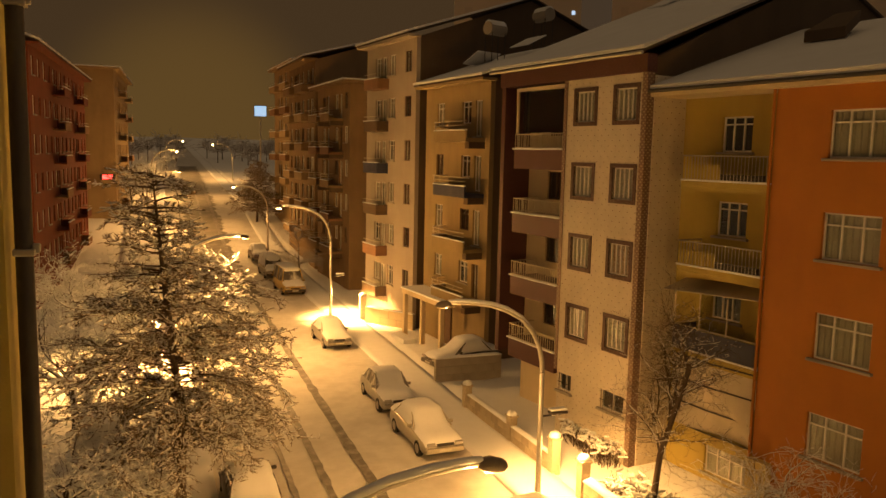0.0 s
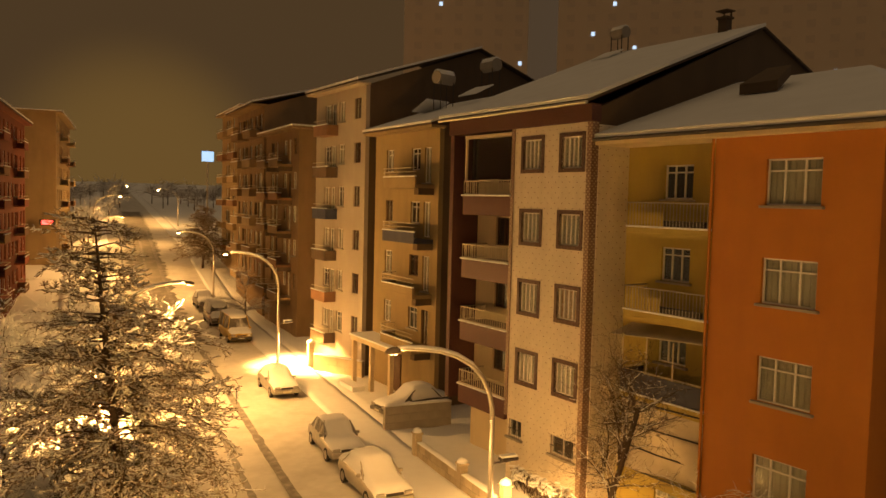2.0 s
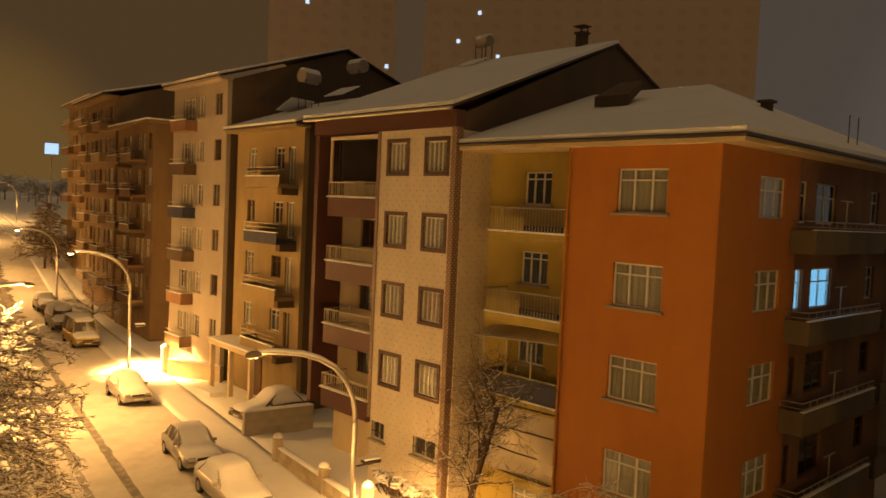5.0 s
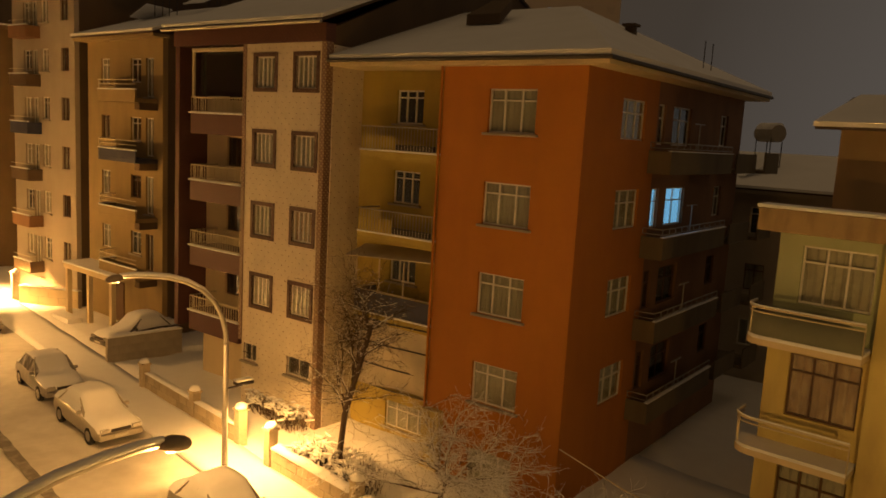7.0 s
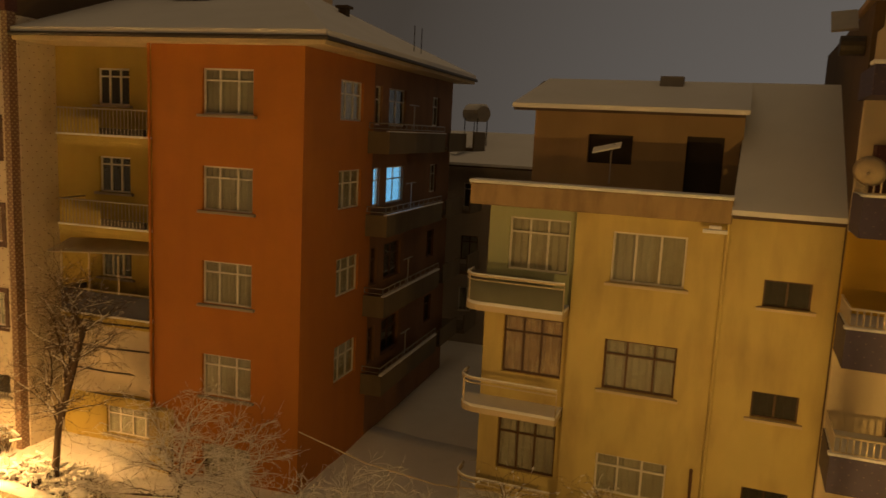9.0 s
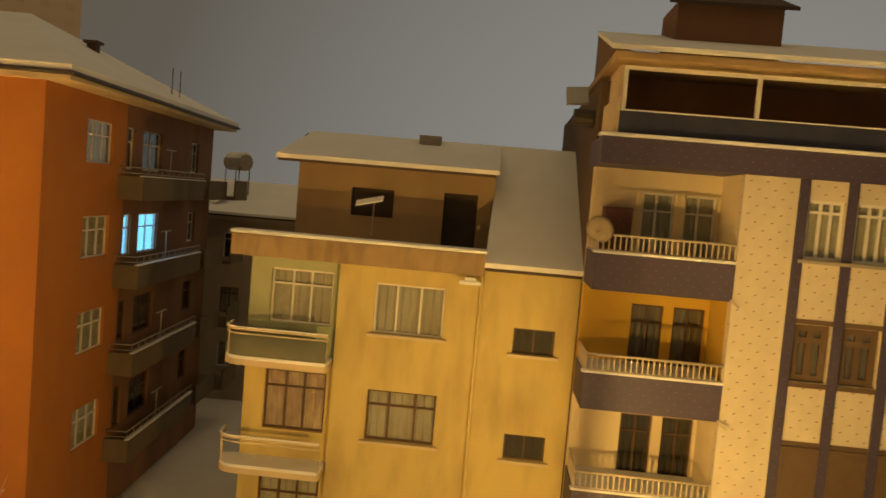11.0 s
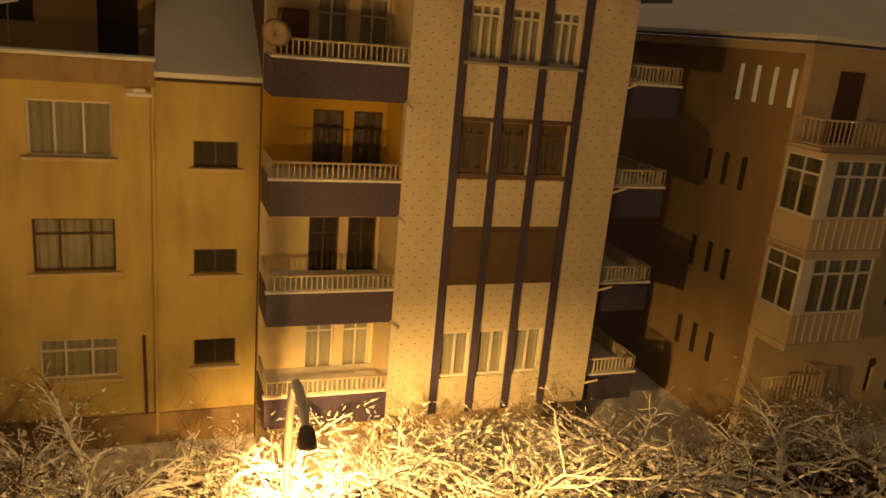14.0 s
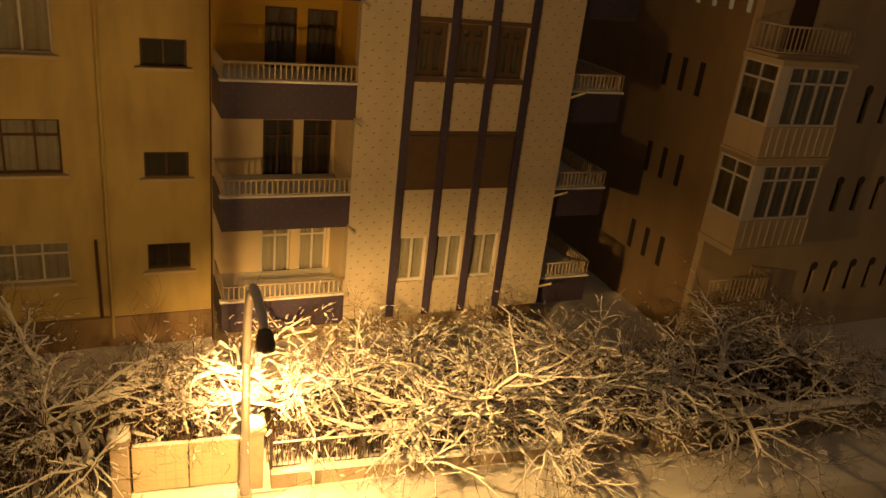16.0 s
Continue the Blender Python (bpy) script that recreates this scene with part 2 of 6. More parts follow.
STEEL = mat("galvanised_steel", (0.42, 0.40, 0.37), 0.5, 0.6, grain=0.12, scale=6)
DARK_STEEL = mat("dark_painted_steel", (0.06, 0.052, 0.045), 0.55, 0.3, grain=0.2, scale=10)
LANTERN = mat("weathered_lantern_shell", (0.19, 0.155, 0.12), 0.6, 0.1, grain=0.2, scale=10)
RAIL_PAINT = mat("cream_rail_paint", (0.60, 0.52, 0.38), 0.55, grain=0.12, scale=8)
NAVY = mat("navy_sheet", (0.028, 0.034, 0.075), 0.6, grain=0.2, scale=3, stain=(0.06, 0.07, 0.10), stain_amt=0.6)
TARP = mat("pale_plastic_sheet", (0.50, 0.44, 0.34), 0.55, grain=0.15, scale=1.5, stain=(0.36, 0.31, 0.23), stain_amt=0.6, bump=0.4, bump_scale=3)
BARK = mat("bark", (0.085, 0.060, 0.042), 0.95, grain=0.4, scale=20, bump=0.6, bump_scale=30)
NEEDLES = mat("dark_needles", (0.23, 0.175, 0.11), 0.9, grain=0.4, scale=6)
TYRE = mat("tyre_rubber", (0.02, 0.02, 0.02), 0.9, grain=0.2, scale=20)
CAR_GLASS = mat("car_glass", (0.02, 0.02, 0.02), 0.12)
FROSTED = mat("snow_dusted_glass", (0.06, 0.055, 0.05), 0.5, grain=0.3, scale=9, stain=(0.72, 0.72, 0.74), stain_amt=1.0, stain_scale=1.6, bump=0.3, bump_scale=12)
CHROME = mat("headlamp_glass", (0.55, 0.53, 0.5), 0.2, 0.4)
PLATE = mat("number_plate", (0.6, 0.58, 0.52), 0.6)
# tower wall whitened towards the sky tone, haze painted in
TOWER_WALL = mat("haze_paled_tower_facing", (0.70, 0.57, 0.44), 0.9, grain=0.06, scale=0.2)
OCHRE = mat("dull_ochre_render", (0.30, 0.225, 0.115), 0.88, grain=0.14, scale=0.9, stain=(0.20, 0.15, 0.08), stain_amt=0.6, bump=0.1)
FAWN = mat("fawn_render", (0.25, 0.165, 0.085), 0.88, grain=0.14, scale=0.9, stain=(0.17, 0.11, 0.06), stain_amt=0.6, bump=0.1)
SLATE = mat("dark_roof_tile", (0.07, 0.05, 0.04), 0.85, grain=0.2, scale=5)


# ---- mesh helpers ----
def quad_box(bm, x0, x1, y0, y1, z0, z1):
    v = [bm.verts.new(p) for p in ((x0, y0, z0), (x1, y0, z0), (x1, y1, z0), (x0, y1, z0), (x0, y0, z1), (x1, y0, z1), (x1, y1, z1), (x0, y1, z1))]
    for f in ((3, 2, 1, 0), (4, 5, 6, 7), (0, 1, 5, 4), (1, 2, 6, 5), (2, 3, 7, 6), (3, 0, 4, 7)):
        bm.faces.new([v[i] for i in f])
    return v


def boxes(*rows, bevel=0.0):
    bm = bmesh.new()
    for r in rows:
        quad_box(bm, *r)
    if bevel:
        bmesh.ops.bevel(bm, geom=bm.edges[:], offset=bevel, segments=2, affect="EDGES", profile=0.5)
    return bm


def tube(bm, pts, radii, sides=8, cap=True):
    """A tapered tube through points."""
    rings, ref = [], None
    pts = [Vector(p) for p in pts]
    for i, p in enumerate(pts):
        d = (pts[min(i + 1, len(pts) - 1)] - pts[max(i - 1, 0)]).normalized()
        a = d.orthogonal().normalized() if ref is None else (ref - d * ref.dot(d)).normalized()
        ref = a
        b = d.cross(a)
        r = radii[i] if isinstance(radii, (list, tuple)) else radii
        rings.append([bm.verts.new(p + (a * math.cos(k * math.tau / sides) + b * math.sin(k * math.tau / sides)) * r) for k in range(sides)])
    for q, w in zip(rings, rings[1:]):
        for k in range(sides):
            bm.faces.new((q[k], q[(k + 1) % sides], w[(k + 1) % sides], w[k]))
    if cap:
        bm.faces.new(rings[0][::-1]); bm.faces.new(rings[-1])
    return bm


def mesh_of(name, bm, material, smooth=False):
    me = bpy.data.meshes.new(name)
    bmesh.ops.recalc_face_normals(bm, faces=bm.faces[:])
    bm.to_mesh(me); bm.free()
    me.materials.append(material)
    if smooth:
        for p in me.polygons: p.use_smooth = True
    return me


def part(name, bm, material, parent, label="", smooth=False):
    """One bmesh (or a mesh already made) as one mesh object under a thing or a part."""
    ob = new(name, bm if isinstance(bm, bpy.types.Mesh) else mesh_of(name, bm, material, smooth))
    ob.parent = parent
    if label: ob["label"] = label
    return ob


def thing(name, m, label, category, group="", kind=""):
    ob = new(name)
    ob.matrix_world = m
    return tagged(ob, label, category, group, kind)


def single(name, bm, material, m, label, category, group="", kind="", smooth=False):
    ob = new(name, mesh_of(name, bm, material, smooth))
    ob.matrix_world = m
    return tagged(ob, label, category, group, kind)


def wall_mesh(s0, s1, z0, z1, front, thick, holes=()):
    """A wall in the local x-z plane, front at y=front, with openings (x0, x1, z0, z1) right through it."""
    xs = sorted({s0, s1, *[min(max(v, s0), s1) for h in holes for v in h[:2]]})
    zs = sorted({z0, z1, *[min(max(v, z0), z1) for h in holes for v in h[2:]]})
    solid = {}
    for i in range(len(xs) - 1):
        for k in range(len(zs) - 1):
            cx, cz = (xs[i] + xs[i + 1]) / 2, (zs[k] + zs[k + 1]) / 2
            solid[i, k] = not any(h[0] < cx < h[1] and h[2] < cz < h[3] for h in holes)
    bm, made = bmesh.new(), {}

    def v(i, y, k):
        if (i, y, k) not in made:
            made[i, y, k] = bm.verts.new((xs[i], front - (thick if y else 0), zs[k]))
        return made[i, y, k]

    for (i, k), on in solid.items():
        if not on: continue
        for y in (0, 1):
            bm.faces.new((v(i, y, k), v(i + 1, y, k), v(i + 1, y, k + 1), v(i, y, k + 1)))
        for di, dk, a, b in ((-1, 0, (i, k), (i, k + 1)), (1, 0, (i + 1, k), (i + 1, k + 1)), (0, -1, (i, k), (i + 1, k)), (0, 1, (i, k + 1), (i + 1, k + 1))):
            if not solid.get((i + di, k + dk), False):
                bm.faces.new((v(a[0], 0, a[1]), v(b[0], 0, b[1]), v(b[0], 1, b[1]), v(a[0], 1, a[1])))
    return bm


_win = {}


def window(parent, s0, s1, z0, z1, front, cols=(0.33, 0.67), transom=0.72, frame_mat=PVC, room=CURTAIN, sill=None, surround=0.0, bar=0.055, name="window", recess=0.10, turn=0, glass=GLASS):
    """A window in an opening of the wall: frame with mullions and transom, pane, behind it a curtain or a dark sheet
    for an unlit room, sill and surround. turn: degrees about z.
    """
    w, h = round(s1 - s0, 3), round(z1 - z0, 3)
    key = (w, h, cols, transom, frame_mat.name, bar, glass.name)
    if key not in _win:
        xs = [0.0] + [w * c for c in cols] + [w]
        zs = [0.0, h * transom, h] if transom else [0.0, h]
        panes = [(a + bar * (1.0 if a == 0 else 0.5), c - bar * (1.0 if c == w else 0.5), p + bar * (1.0 if p == 0 else 0.45), q - bar * (1.0 if q == h else 0.45)) for a, c in zip(xs, xs[1:]) for p, q in zip(zs, zs[1:])]
        _win[key] = (mesh_of("window_frame", wall_mesh(0, w, 0, h, 0, 0.06, panes), frame_mat), mesh_of("pane", boxes((bar, w - bar, -0.034, -0.028, bar, h - bar)), glass))
    fm, pm = _win[key]
    ob = part(name, fm, None, parent)
    ob.matrix_basis = pose(s0, front - recess, z0, 0, 0, turn)
    p = part("pane", pm, None, ob)
    p.visible_shadow = False
    ck = (w, h, room.name)
    if ck not in _win:
        bm = bmesh.new()
        n = max(6, int(w / 0.07))
        cc = [[bm.verts.new((w * k / n, -0.10 + 0.018 * math.sin(k * 2.1) + 0.008 * math.sin(k * 0.9), z)) for z in (0, h)] for k in range(n + 1)]
        for a, b in zip(cc, cc[1:]):
            bm.faces.new((a[0], b[0], b[1], a[1]))
        _win[ck] = mesh_of("curtain_or_dark_sheet", bm, room)
    part("curtain_or_dark_sheet", _win[ck], None, ob)
    if sill:
        sk = (w, "sill", sill.name)
        if sk not in _win:
            _win[sk] = mesh_of("window_sill", boxes((-0.13, w + 0.13, -0.08, recess + 0.13, -0.09, -0.005), bevel=0.012), sill)
        part("window_sill", _win[sk], None, ob)
    if surround:
        q = surround
        sk = (w, h, "sur", q)
        if sk not in _win:
            f0, f1 = 0.0, recess + 0.035
            _win[sk] = mesh_of("window_surround", wall_mesh(-q, w + q, -q, h + q, f1, f1 - f0, [(0, w, 0, h)]), SURROUND)
        part("window_surround", _win[sk], None, ob)
    return ob


_bal = {}


def railing(parent, pts, z0, z1, step, material, rail=0.03, thick=0.012, bars=True):
    """Top and bottom rail through points, and one baluster after another, under a balcony."""
    bm = bmesh.new()
    tube(bm, [(x, y, z1) for x, y in pts], rail, 6)
    tube(bm, [(x, y, z0 + 0.06) for x, y in pts], rail * 0.7, 6)
    part("rail", bm, material, parent, smooth=True)
    if not bars: return
    key = (round(z1 - z0, 3), thick, material.name)
    if key not in _bal:
        _bal[key] = mesh_of("baluster", boxes((-thick, thick, -thick, thick, 0.06, z1 - z0)), material)
    for (ax, ay), (bx, by) in zip(pts, pts[1:]):
        n = max(1, int(math.hypot(bx - ax, by - ay) / step))
        for k in range(n + 1):
            ob = part("baluster", _bal[key], None, parent)
            ob.matrix_basis = pose(ax + (bx - ax) * k / n, ay + (by - ay) * k / n, z0)


def hip_sheet(rows, thick):
    """A sheet of snow or roofing on given corner points (one face), with thickness upward."""
    bm = bmesh.new()
    a = [bm.verts.new(p) for p in rows]
    b = [bm.verts.new((p[0], p[1], p[2] + thick)) for p in rows]
    bm.faces.new(a[::-1]); bm.faces.new(b)
    for i in range(len(rows)):
        j = (i + 1) % len(rows)
        bm.faces.new((a[i], a[j], b[j], b[i]))
    return bm


def prism(profile, s0, s1):
    """A profile of (y, z) drawn along local x."""
    bm = bmesh.new()
    a = [bm.verts.new((s0, *p)) for p in profile]
    b = [bm.verts.new((s1, *p)) for p in profile]
    bm.faces.new(a); bm.faces.new(b[::-1])
    for i in range(len(profile)):
        j = (i + 1) % len(profile)
        bm.faces.new((a[i], b[i], b[j], a[j]))
    return bm


# ---- ground, road, pavements ----
def rise(y):
    """The street climbs beyond the crossing."""
    k = min(max((y - 72.0) / 60.0, 0.0), 1.0)
    return 4.8 * k * k * (3 - 2 * k) + max(0.0, y - 132.0) * 0.045


YS = [-260, -60, -40] + list(range(-30, 64, 4)) + list(range(64, 160, 6)) + [170, 200, 240, 320, 420]


def strip(x0, x1, z, nx, rough, ys=YS, skirt=0.0):
    bm = bmesh.new()
    g = [[bm.verts.new((x0 + (x1 - x0) * i / nx, y, rise(y) + z + rough * noise.noise(Vector((x0 + (x1 - x0) * i / nx, y * 0.5, z * 9))))) for i in range(nx + 1)] for y in ys]
    for a, b in zip(g, g[1:]):
        for i in range(nx):
            bm.faces.new((a[i], a[i + 1], b[i + 1], b[i]))
    if skirt:
        for i in (0, nx):
            low = [bm.verts.new(v[i].co - Vector((0, 0, skirt))) for v in g]
            for k in range(len(g) - 1):
                bm.faces.new((g[k][i], g[k + 1][i], low[k + 1], low[k]))
    return bm


FINE = [-260, -60] + [-30 + 0.9 * k for k in range(int(150 / 0.9))] + list(range(122, 160, 6)) + [200, 240, 320, 420]
single("ground", strip(-400, 400, -0.12, 8, 0), SNOW, pose(0, 0, 0), "snow-covered ground reaching to the horizon", "ground", kind="structure", smooth=True)
single("road", strip(1.9, 11.9, -0.02, 22, 0.05, FINE), ROAD_SNOW, pose(0, 0, 0), "street under driven, trodden snow", "road", kind="structure", smooth=True)
single("pavement", strip(11.9, 14.0, 0.10, 6, 0.06, FINE, 0.3), SNOW, pose(0, 0, 0), "far pavement under deep snow", "pavement", kind="structure", smooth=True)
single("pavement", strip(-3.2, 1.9, 0.10, 10, 0.07, FINE, 0.3), SNOW, pose(0, 0, 0), "near pavement under deep snow", "pavement", kind="structure", smooth=True)
single("garden_ground", strip(14.0, 26.0, 0.02, 14, 0.12, FINE, 0.2), SNOW, pose(0, 0, 0), "front gardens under snow", "garden", kind="structure", smooth=True)


def track(x, width, y0, y1, seed):
    bm = bmesh.new()
    rnd, rows = random.Random(seed), []
    n = int((y1 - y0) / 0.5)
    for k in range(n + 1):
        y = y0 + (y1 - y0) * k / n
        c = x + 0.12 * math.sin(y * 0.07 + seed) + (0.0009 * max(0, y - 70) ** 1.6)
        w = width * (0.8 + 0.4 * rnd.random())
        z = rise(y) + 0.045
        rows.append([bm.verts.new((c - w / 2 + 0.05 * rnd.random(), y, z)), bm.verts.new((c + w / 2 + 0.05 * rnd.random(), y, z))])
    for a, b in zip(rows, rows[1:]):
        bm.faces.new((a[0], a[1], b[1], b[0]))
    return bm


for i, (x, w) in enumerate(((7.45, 0.42), (5.75, 0.30), (4.4, 0.22), (2.9, 0.2))):
    single("tyre_track", track(x, w, 4, 150, i + 3), TRACK, pose(0, 0, 0), "dark wet wheel track worn into road snow", "track", "wheel tracks", kind="stuff")


single("worn_road", track(5.9, 4.2, 66, 200, 9), WORN, pose(0, 0, 0), "wide band of dirty wheel-worn snow far up the street", "track", "wheel tracks", kind="stuff").location.z = -0.012


# ---- the cream and maroon block ----
def cream_block():
    b = thing("apartment_building", pose(17.12, 25.0, 0, 0, 0, 99), "cream dotted apartment block with maroon balconies and snowy roof", "building", "apartment houses")
    tops = (14.86, 11.83, 8.87, 5.88)
    holes = []
    for t in tops:
        holes += [(0.18, 1.33, t - 1.40, t - 0.17), (2.57, 3.72, t - 1.40, t - 0.17)]
    holes += [(0.1, 1.45, 1.95, 2.72), (3.35, 4.2, 1.95, 2.72)]
    part("wall", wall_mesh(-0.10, 4.32, 0, 15.2, 0, 0.3, holes), WHITE_TILE, b)
    part("corner_strip", boxes((-0.36, -0.102, -0.3, 0.04, 0.0, 15.2)), QUOIN, b, "speckled brown and cream corner strip")
    part("corner_strip", boxes((4.322, 4.52, -0.3, 0.04, 2.8, 15.2)), QUOIN, b, "speckled brown and cream corner strip")
    part("cornice", boxes((-0.36, 9.3, -0.4, 0.10, 15.204, 15.86)), MAROON, b, "maroon mosaic band under the eaves")
    for i, t in enumerate(tops):
        for k, s in enumerate((0.18, 2.57)):
            window(b, s, s + 1.15, t - 1.40, t - 0.17, 0, (0.3, 0.52, 0.74), None, PVC, WARM_ROOM if (i, k) == (2, 0) else CURTAIN, None, 0.16, 0.05)
    for s0, s1 in ((0.1, 1.45), (3.35, 4.2)):
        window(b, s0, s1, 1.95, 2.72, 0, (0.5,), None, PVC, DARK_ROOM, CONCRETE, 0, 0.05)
        g = part("window_grille", boxes(*[(s0 + 0.1 + k * 0.13, s0 + 0.115 + k * 0.13, 0.02, 0.035, 1.95, 2.72) for k in range(int((s1 - s0) / 0.13))], (s0, s1, 0.018, 0.038, 2.3, 2.33)), DARK_STEEL, b)
    # loggias beside the cream wall
    part("back_wall", wall_mesh(4.5, 9.14, 0, 15.2, -1.5, 0.3, [(5.0 + 0, 5.9, z + 0.1, z + 2.2) for z in (12.1, 9.15, 6.2, 3.2)] + [(6.4, 7.5, z + 0.9, z + 2.2) for z in (12.1, 9.15, 6.2, 3.2)]), CREAM, b)
    part("side_wall", boxes((9.0, 9.3, -1.5, 0.0, 2.55, 15.2)), MAROON, b)
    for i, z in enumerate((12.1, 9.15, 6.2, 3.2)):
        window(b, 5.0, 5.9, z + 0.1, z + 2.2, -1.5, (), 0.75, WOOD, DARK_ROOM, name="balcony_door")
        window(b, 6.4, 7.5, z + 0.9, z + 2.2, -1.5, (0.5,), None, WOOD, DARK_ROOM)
        bal = part("balcony", boxes((4.52, 8.1, -1.5, 0.03, z - 0.65, z + 0.22)), MAROON, b, "maroon balcony parapet")
        part("ledge", boxes((4.5, 8.16, -0.06, 0.12, z + 0.222, z + 0.30), bevel=0.02), SNOW, bal, "snow lying on the parapet")
        railing(bal, [(4.55, 0.02), (8.05, 0.02), (8.05, -1.4)], z + 0.26, z + 0.92, 0.16, RAIL_PAINT, 0.028)
    part("loggia_frame", boxes((7.95, 8.05, -0.1, 0.0, 13.05, 15.0), (4.55, 8.05, -0.12, 0.02, 14.95, 15.1)), RAIL_PAINT, b)
    d = part("dark_glazing", boxes((4.6, 7.95, -0.35, -0.33, 13.1, 14.95)), CAR_GLASS, b, "dark glazed loggia front")
    # side, back, gable
    prof = [(0.0, 0), (0.0, 15.86), (-10.0, 20.0), (-20.0, 15.86), (-20.0, 0)]
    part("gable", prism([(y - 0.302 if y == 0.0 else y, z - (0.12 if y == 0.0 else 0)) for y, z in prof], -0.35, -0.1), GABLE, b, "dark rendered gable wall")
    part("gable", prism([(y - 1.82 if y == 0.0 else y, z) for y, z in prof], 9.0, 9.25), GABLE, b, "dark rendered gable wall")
    part("side_facing", wall_mesh(0, 2.2, 0, 15.1, 0, 0.05), WHITE_TILE, b, "dotted side facing").matrix_basis = pose(-0.36, -0.31, 0, 0, 0, -90)
    part("rear_wall", boxes((-0.1, 9.0, -20.0, -19.8, 0, 15.8)), GREY_RENDER, b)
    part("roof", hip_sheet([(-0.5, 0.45, 15.87), (9.6, 0.45, 15.87), (9.6, -10.0, 20.02), (-0.5, -10.0, 20.02)], 0.10), SLATE, b)
    part("roof", hip_sheet([(-0.5, -10.0, 20.02), (9.6, -10.0, 20.02), (9.6, -20.5, 15.7), (-0.5, -20.5, 15.7)], 0.10), SLATE, b)
    part("roof_snow", hip_sheet([(-0.54, 0.5, 15.98), (9.64, 0.5, 15.98), (9.64, -10.0, 20.13), (-0.54, -10.0, 20.13)], 0.14), ROOF_SNOW, b, "thick snow on the roof slope")
    part("gutter", tube(bmesh.new(), [(-0.5, 0.52, 15.86), (9.6, 0.52, 15.86)], 0.07, 8), STEEL, b)
    part("chimney", boxes((1.4, 1.85, -10.2, -9.8, 19.8, 20.8), (1.33, 1.92, -10.27, -9.73, 20.8, 20.9), (1.4, 1.46, -10.2, -10.14, 20.9, 21.15), (1.79, 1.85, -10.2, -10.14, 20.9, 21.15), (1.3, 1.95, -10.3, -9.7, 21.15, 21.2)), GABLE, b)
    return b


CREAM_BLOCK = cream_block()


# ---- the orange and olive block ----
def orange_block():
    b = thing("apartment_building", pose(18.89, 17.86, 0, 0, 0, 99), "orange and olive rendered apartment block under snowy hipped roof", "building", "apartment houses")
    zs = (13.58, 10.54, 7.48, 4.36, 1.25)
    holes = [(-1.82, 0.0, t - 1.42, t) for t in zs]
    part("front_wall", wall_mesh(-3.55, 1.9, 0, 14.3, 0, 0.3, holes), ORANGE, b, "orange rendered wall")
    for i, t in enumerate(zs):
        window(b, -1.82, 0.0, t - 1.42, t, 0, (0.32, 0.68), 0.74, PVC, CURTAIN, CONCRETE)
    # olive wall set back, with balconies out to the line of the orange wall
    oh = [(3.8, 5.12, t - 1.25, t) for t in zs[:3]] + [(2.8, 5.0, 0.3, 1.4)] + [(3.8, 5.12, 3.1, 4.3)]
    part("olive_wall", wall_mesh(1.9, 7.0, 0, 14.3, -1.3, 0.3, oh), OLIVE, b, "olive yellow rendered wall")
    part("return_wall", boxes((1.62, 1.9, -1.6, -0.302, 0, 14.3)), ORANGE, b)
    for i, t in enumerate(zs[:3]):
        window(b, 3.8, 5.12, t - 1.25, t, -1.3, (0.33, 0.67), 0.78, PVC, DARK_ROOM, CONCRETE)
    window(b, 3.8, 5.12, 3.1, 4.3, -1.3, (0.33, 0.67), 0.78, WOOD, DARK_ROOM)
    window(b, 2.8, 5.0, 0.3, 1.4, -1.3, (0.25, 0.5, 0.75), 0.7, PVC, CURTAIN, CONCRETE)
    for i, z in enumerate((11.25, 8.18, 5.10)):
        bal = part("balcony", boxes((1.92, 5.72, -1.28, 0.0, z - 0.16, z + 0.02), bevel=0.02), OLIVE, b, "olive rendered balcony slab")
        part("snow_edge", boxes((1.92, 5.74, -0.25, 0.03, z + 0.022, z + 0.09), bevel=0.02), SNOW, bal, "snow along the balcony edge")
        if i == 2:
            part("sheet", boxes((1.96, 5.70, -0.02, 0.0, z + 0.05, z + 0.86)), NAVY, bal, "navy blue balcony screen")
            part("end_sheet", boxes((5.68, 5.70, -1.2, -0.02, z + 0.05, z + 0.86)), NAVY, bal)
        else:
            part("low_panel", boxes((4.0, 5.70, -0.05, -0.02, z + 0.05, z + 0.60)), OLIVE, bal)
            part("planter_box", boxes((2.3, 4.6, -0.28, -0.05, z + 0.06, z + 0.30), bevel=0.02), DARK_STEEL, bal)
        railing(bal, [(1.96, 0.0), (5.68, 0.0), (5.68, -1.2)], z, z + 0.92, 0.14, RAIL_PAINT if i == 2 else STEEL, 0.024, 0.008, i != 2)
        part("soffit_beam", boxes((1.92, 5.72, -0.18, -0.02, z - 0.30, z - 0.162)), OLIVE, bal)
    aw = part("awning", hip_sheet([(1.92, -0.1, 7.42), (6.4, -0.1, 7.16), (6.4, -1.25, 7.5), (1.92, -1.25, 7.75)], 0.03), TARP, b, "sagging pale awning sheet over a balcony")
    for s in (1.98, 3.3, 4.5, 5.66):
        part("awning_post", boxes((s - 0.02, s + 0.02, -0.04, 0.0, 5.95, 7.3)), RAIL_PAINT, b)
    bm = bmesh.new()
    g = [[bm.verts.new((1.94 + 3.7 * i / 10, -0.03 - 0.14 * math.sin(k * 0.8 + i * 0.55) * (0.3 + k / 8), 4.95 - 2.55 * k / 8)) for i in range(11)] for k in range(9)]
    for a, c in zip(g, g[1:]):
        for i in range(10):
            bm.faces.new((a[i], a[i + 1], c[i + 1], c[i]))
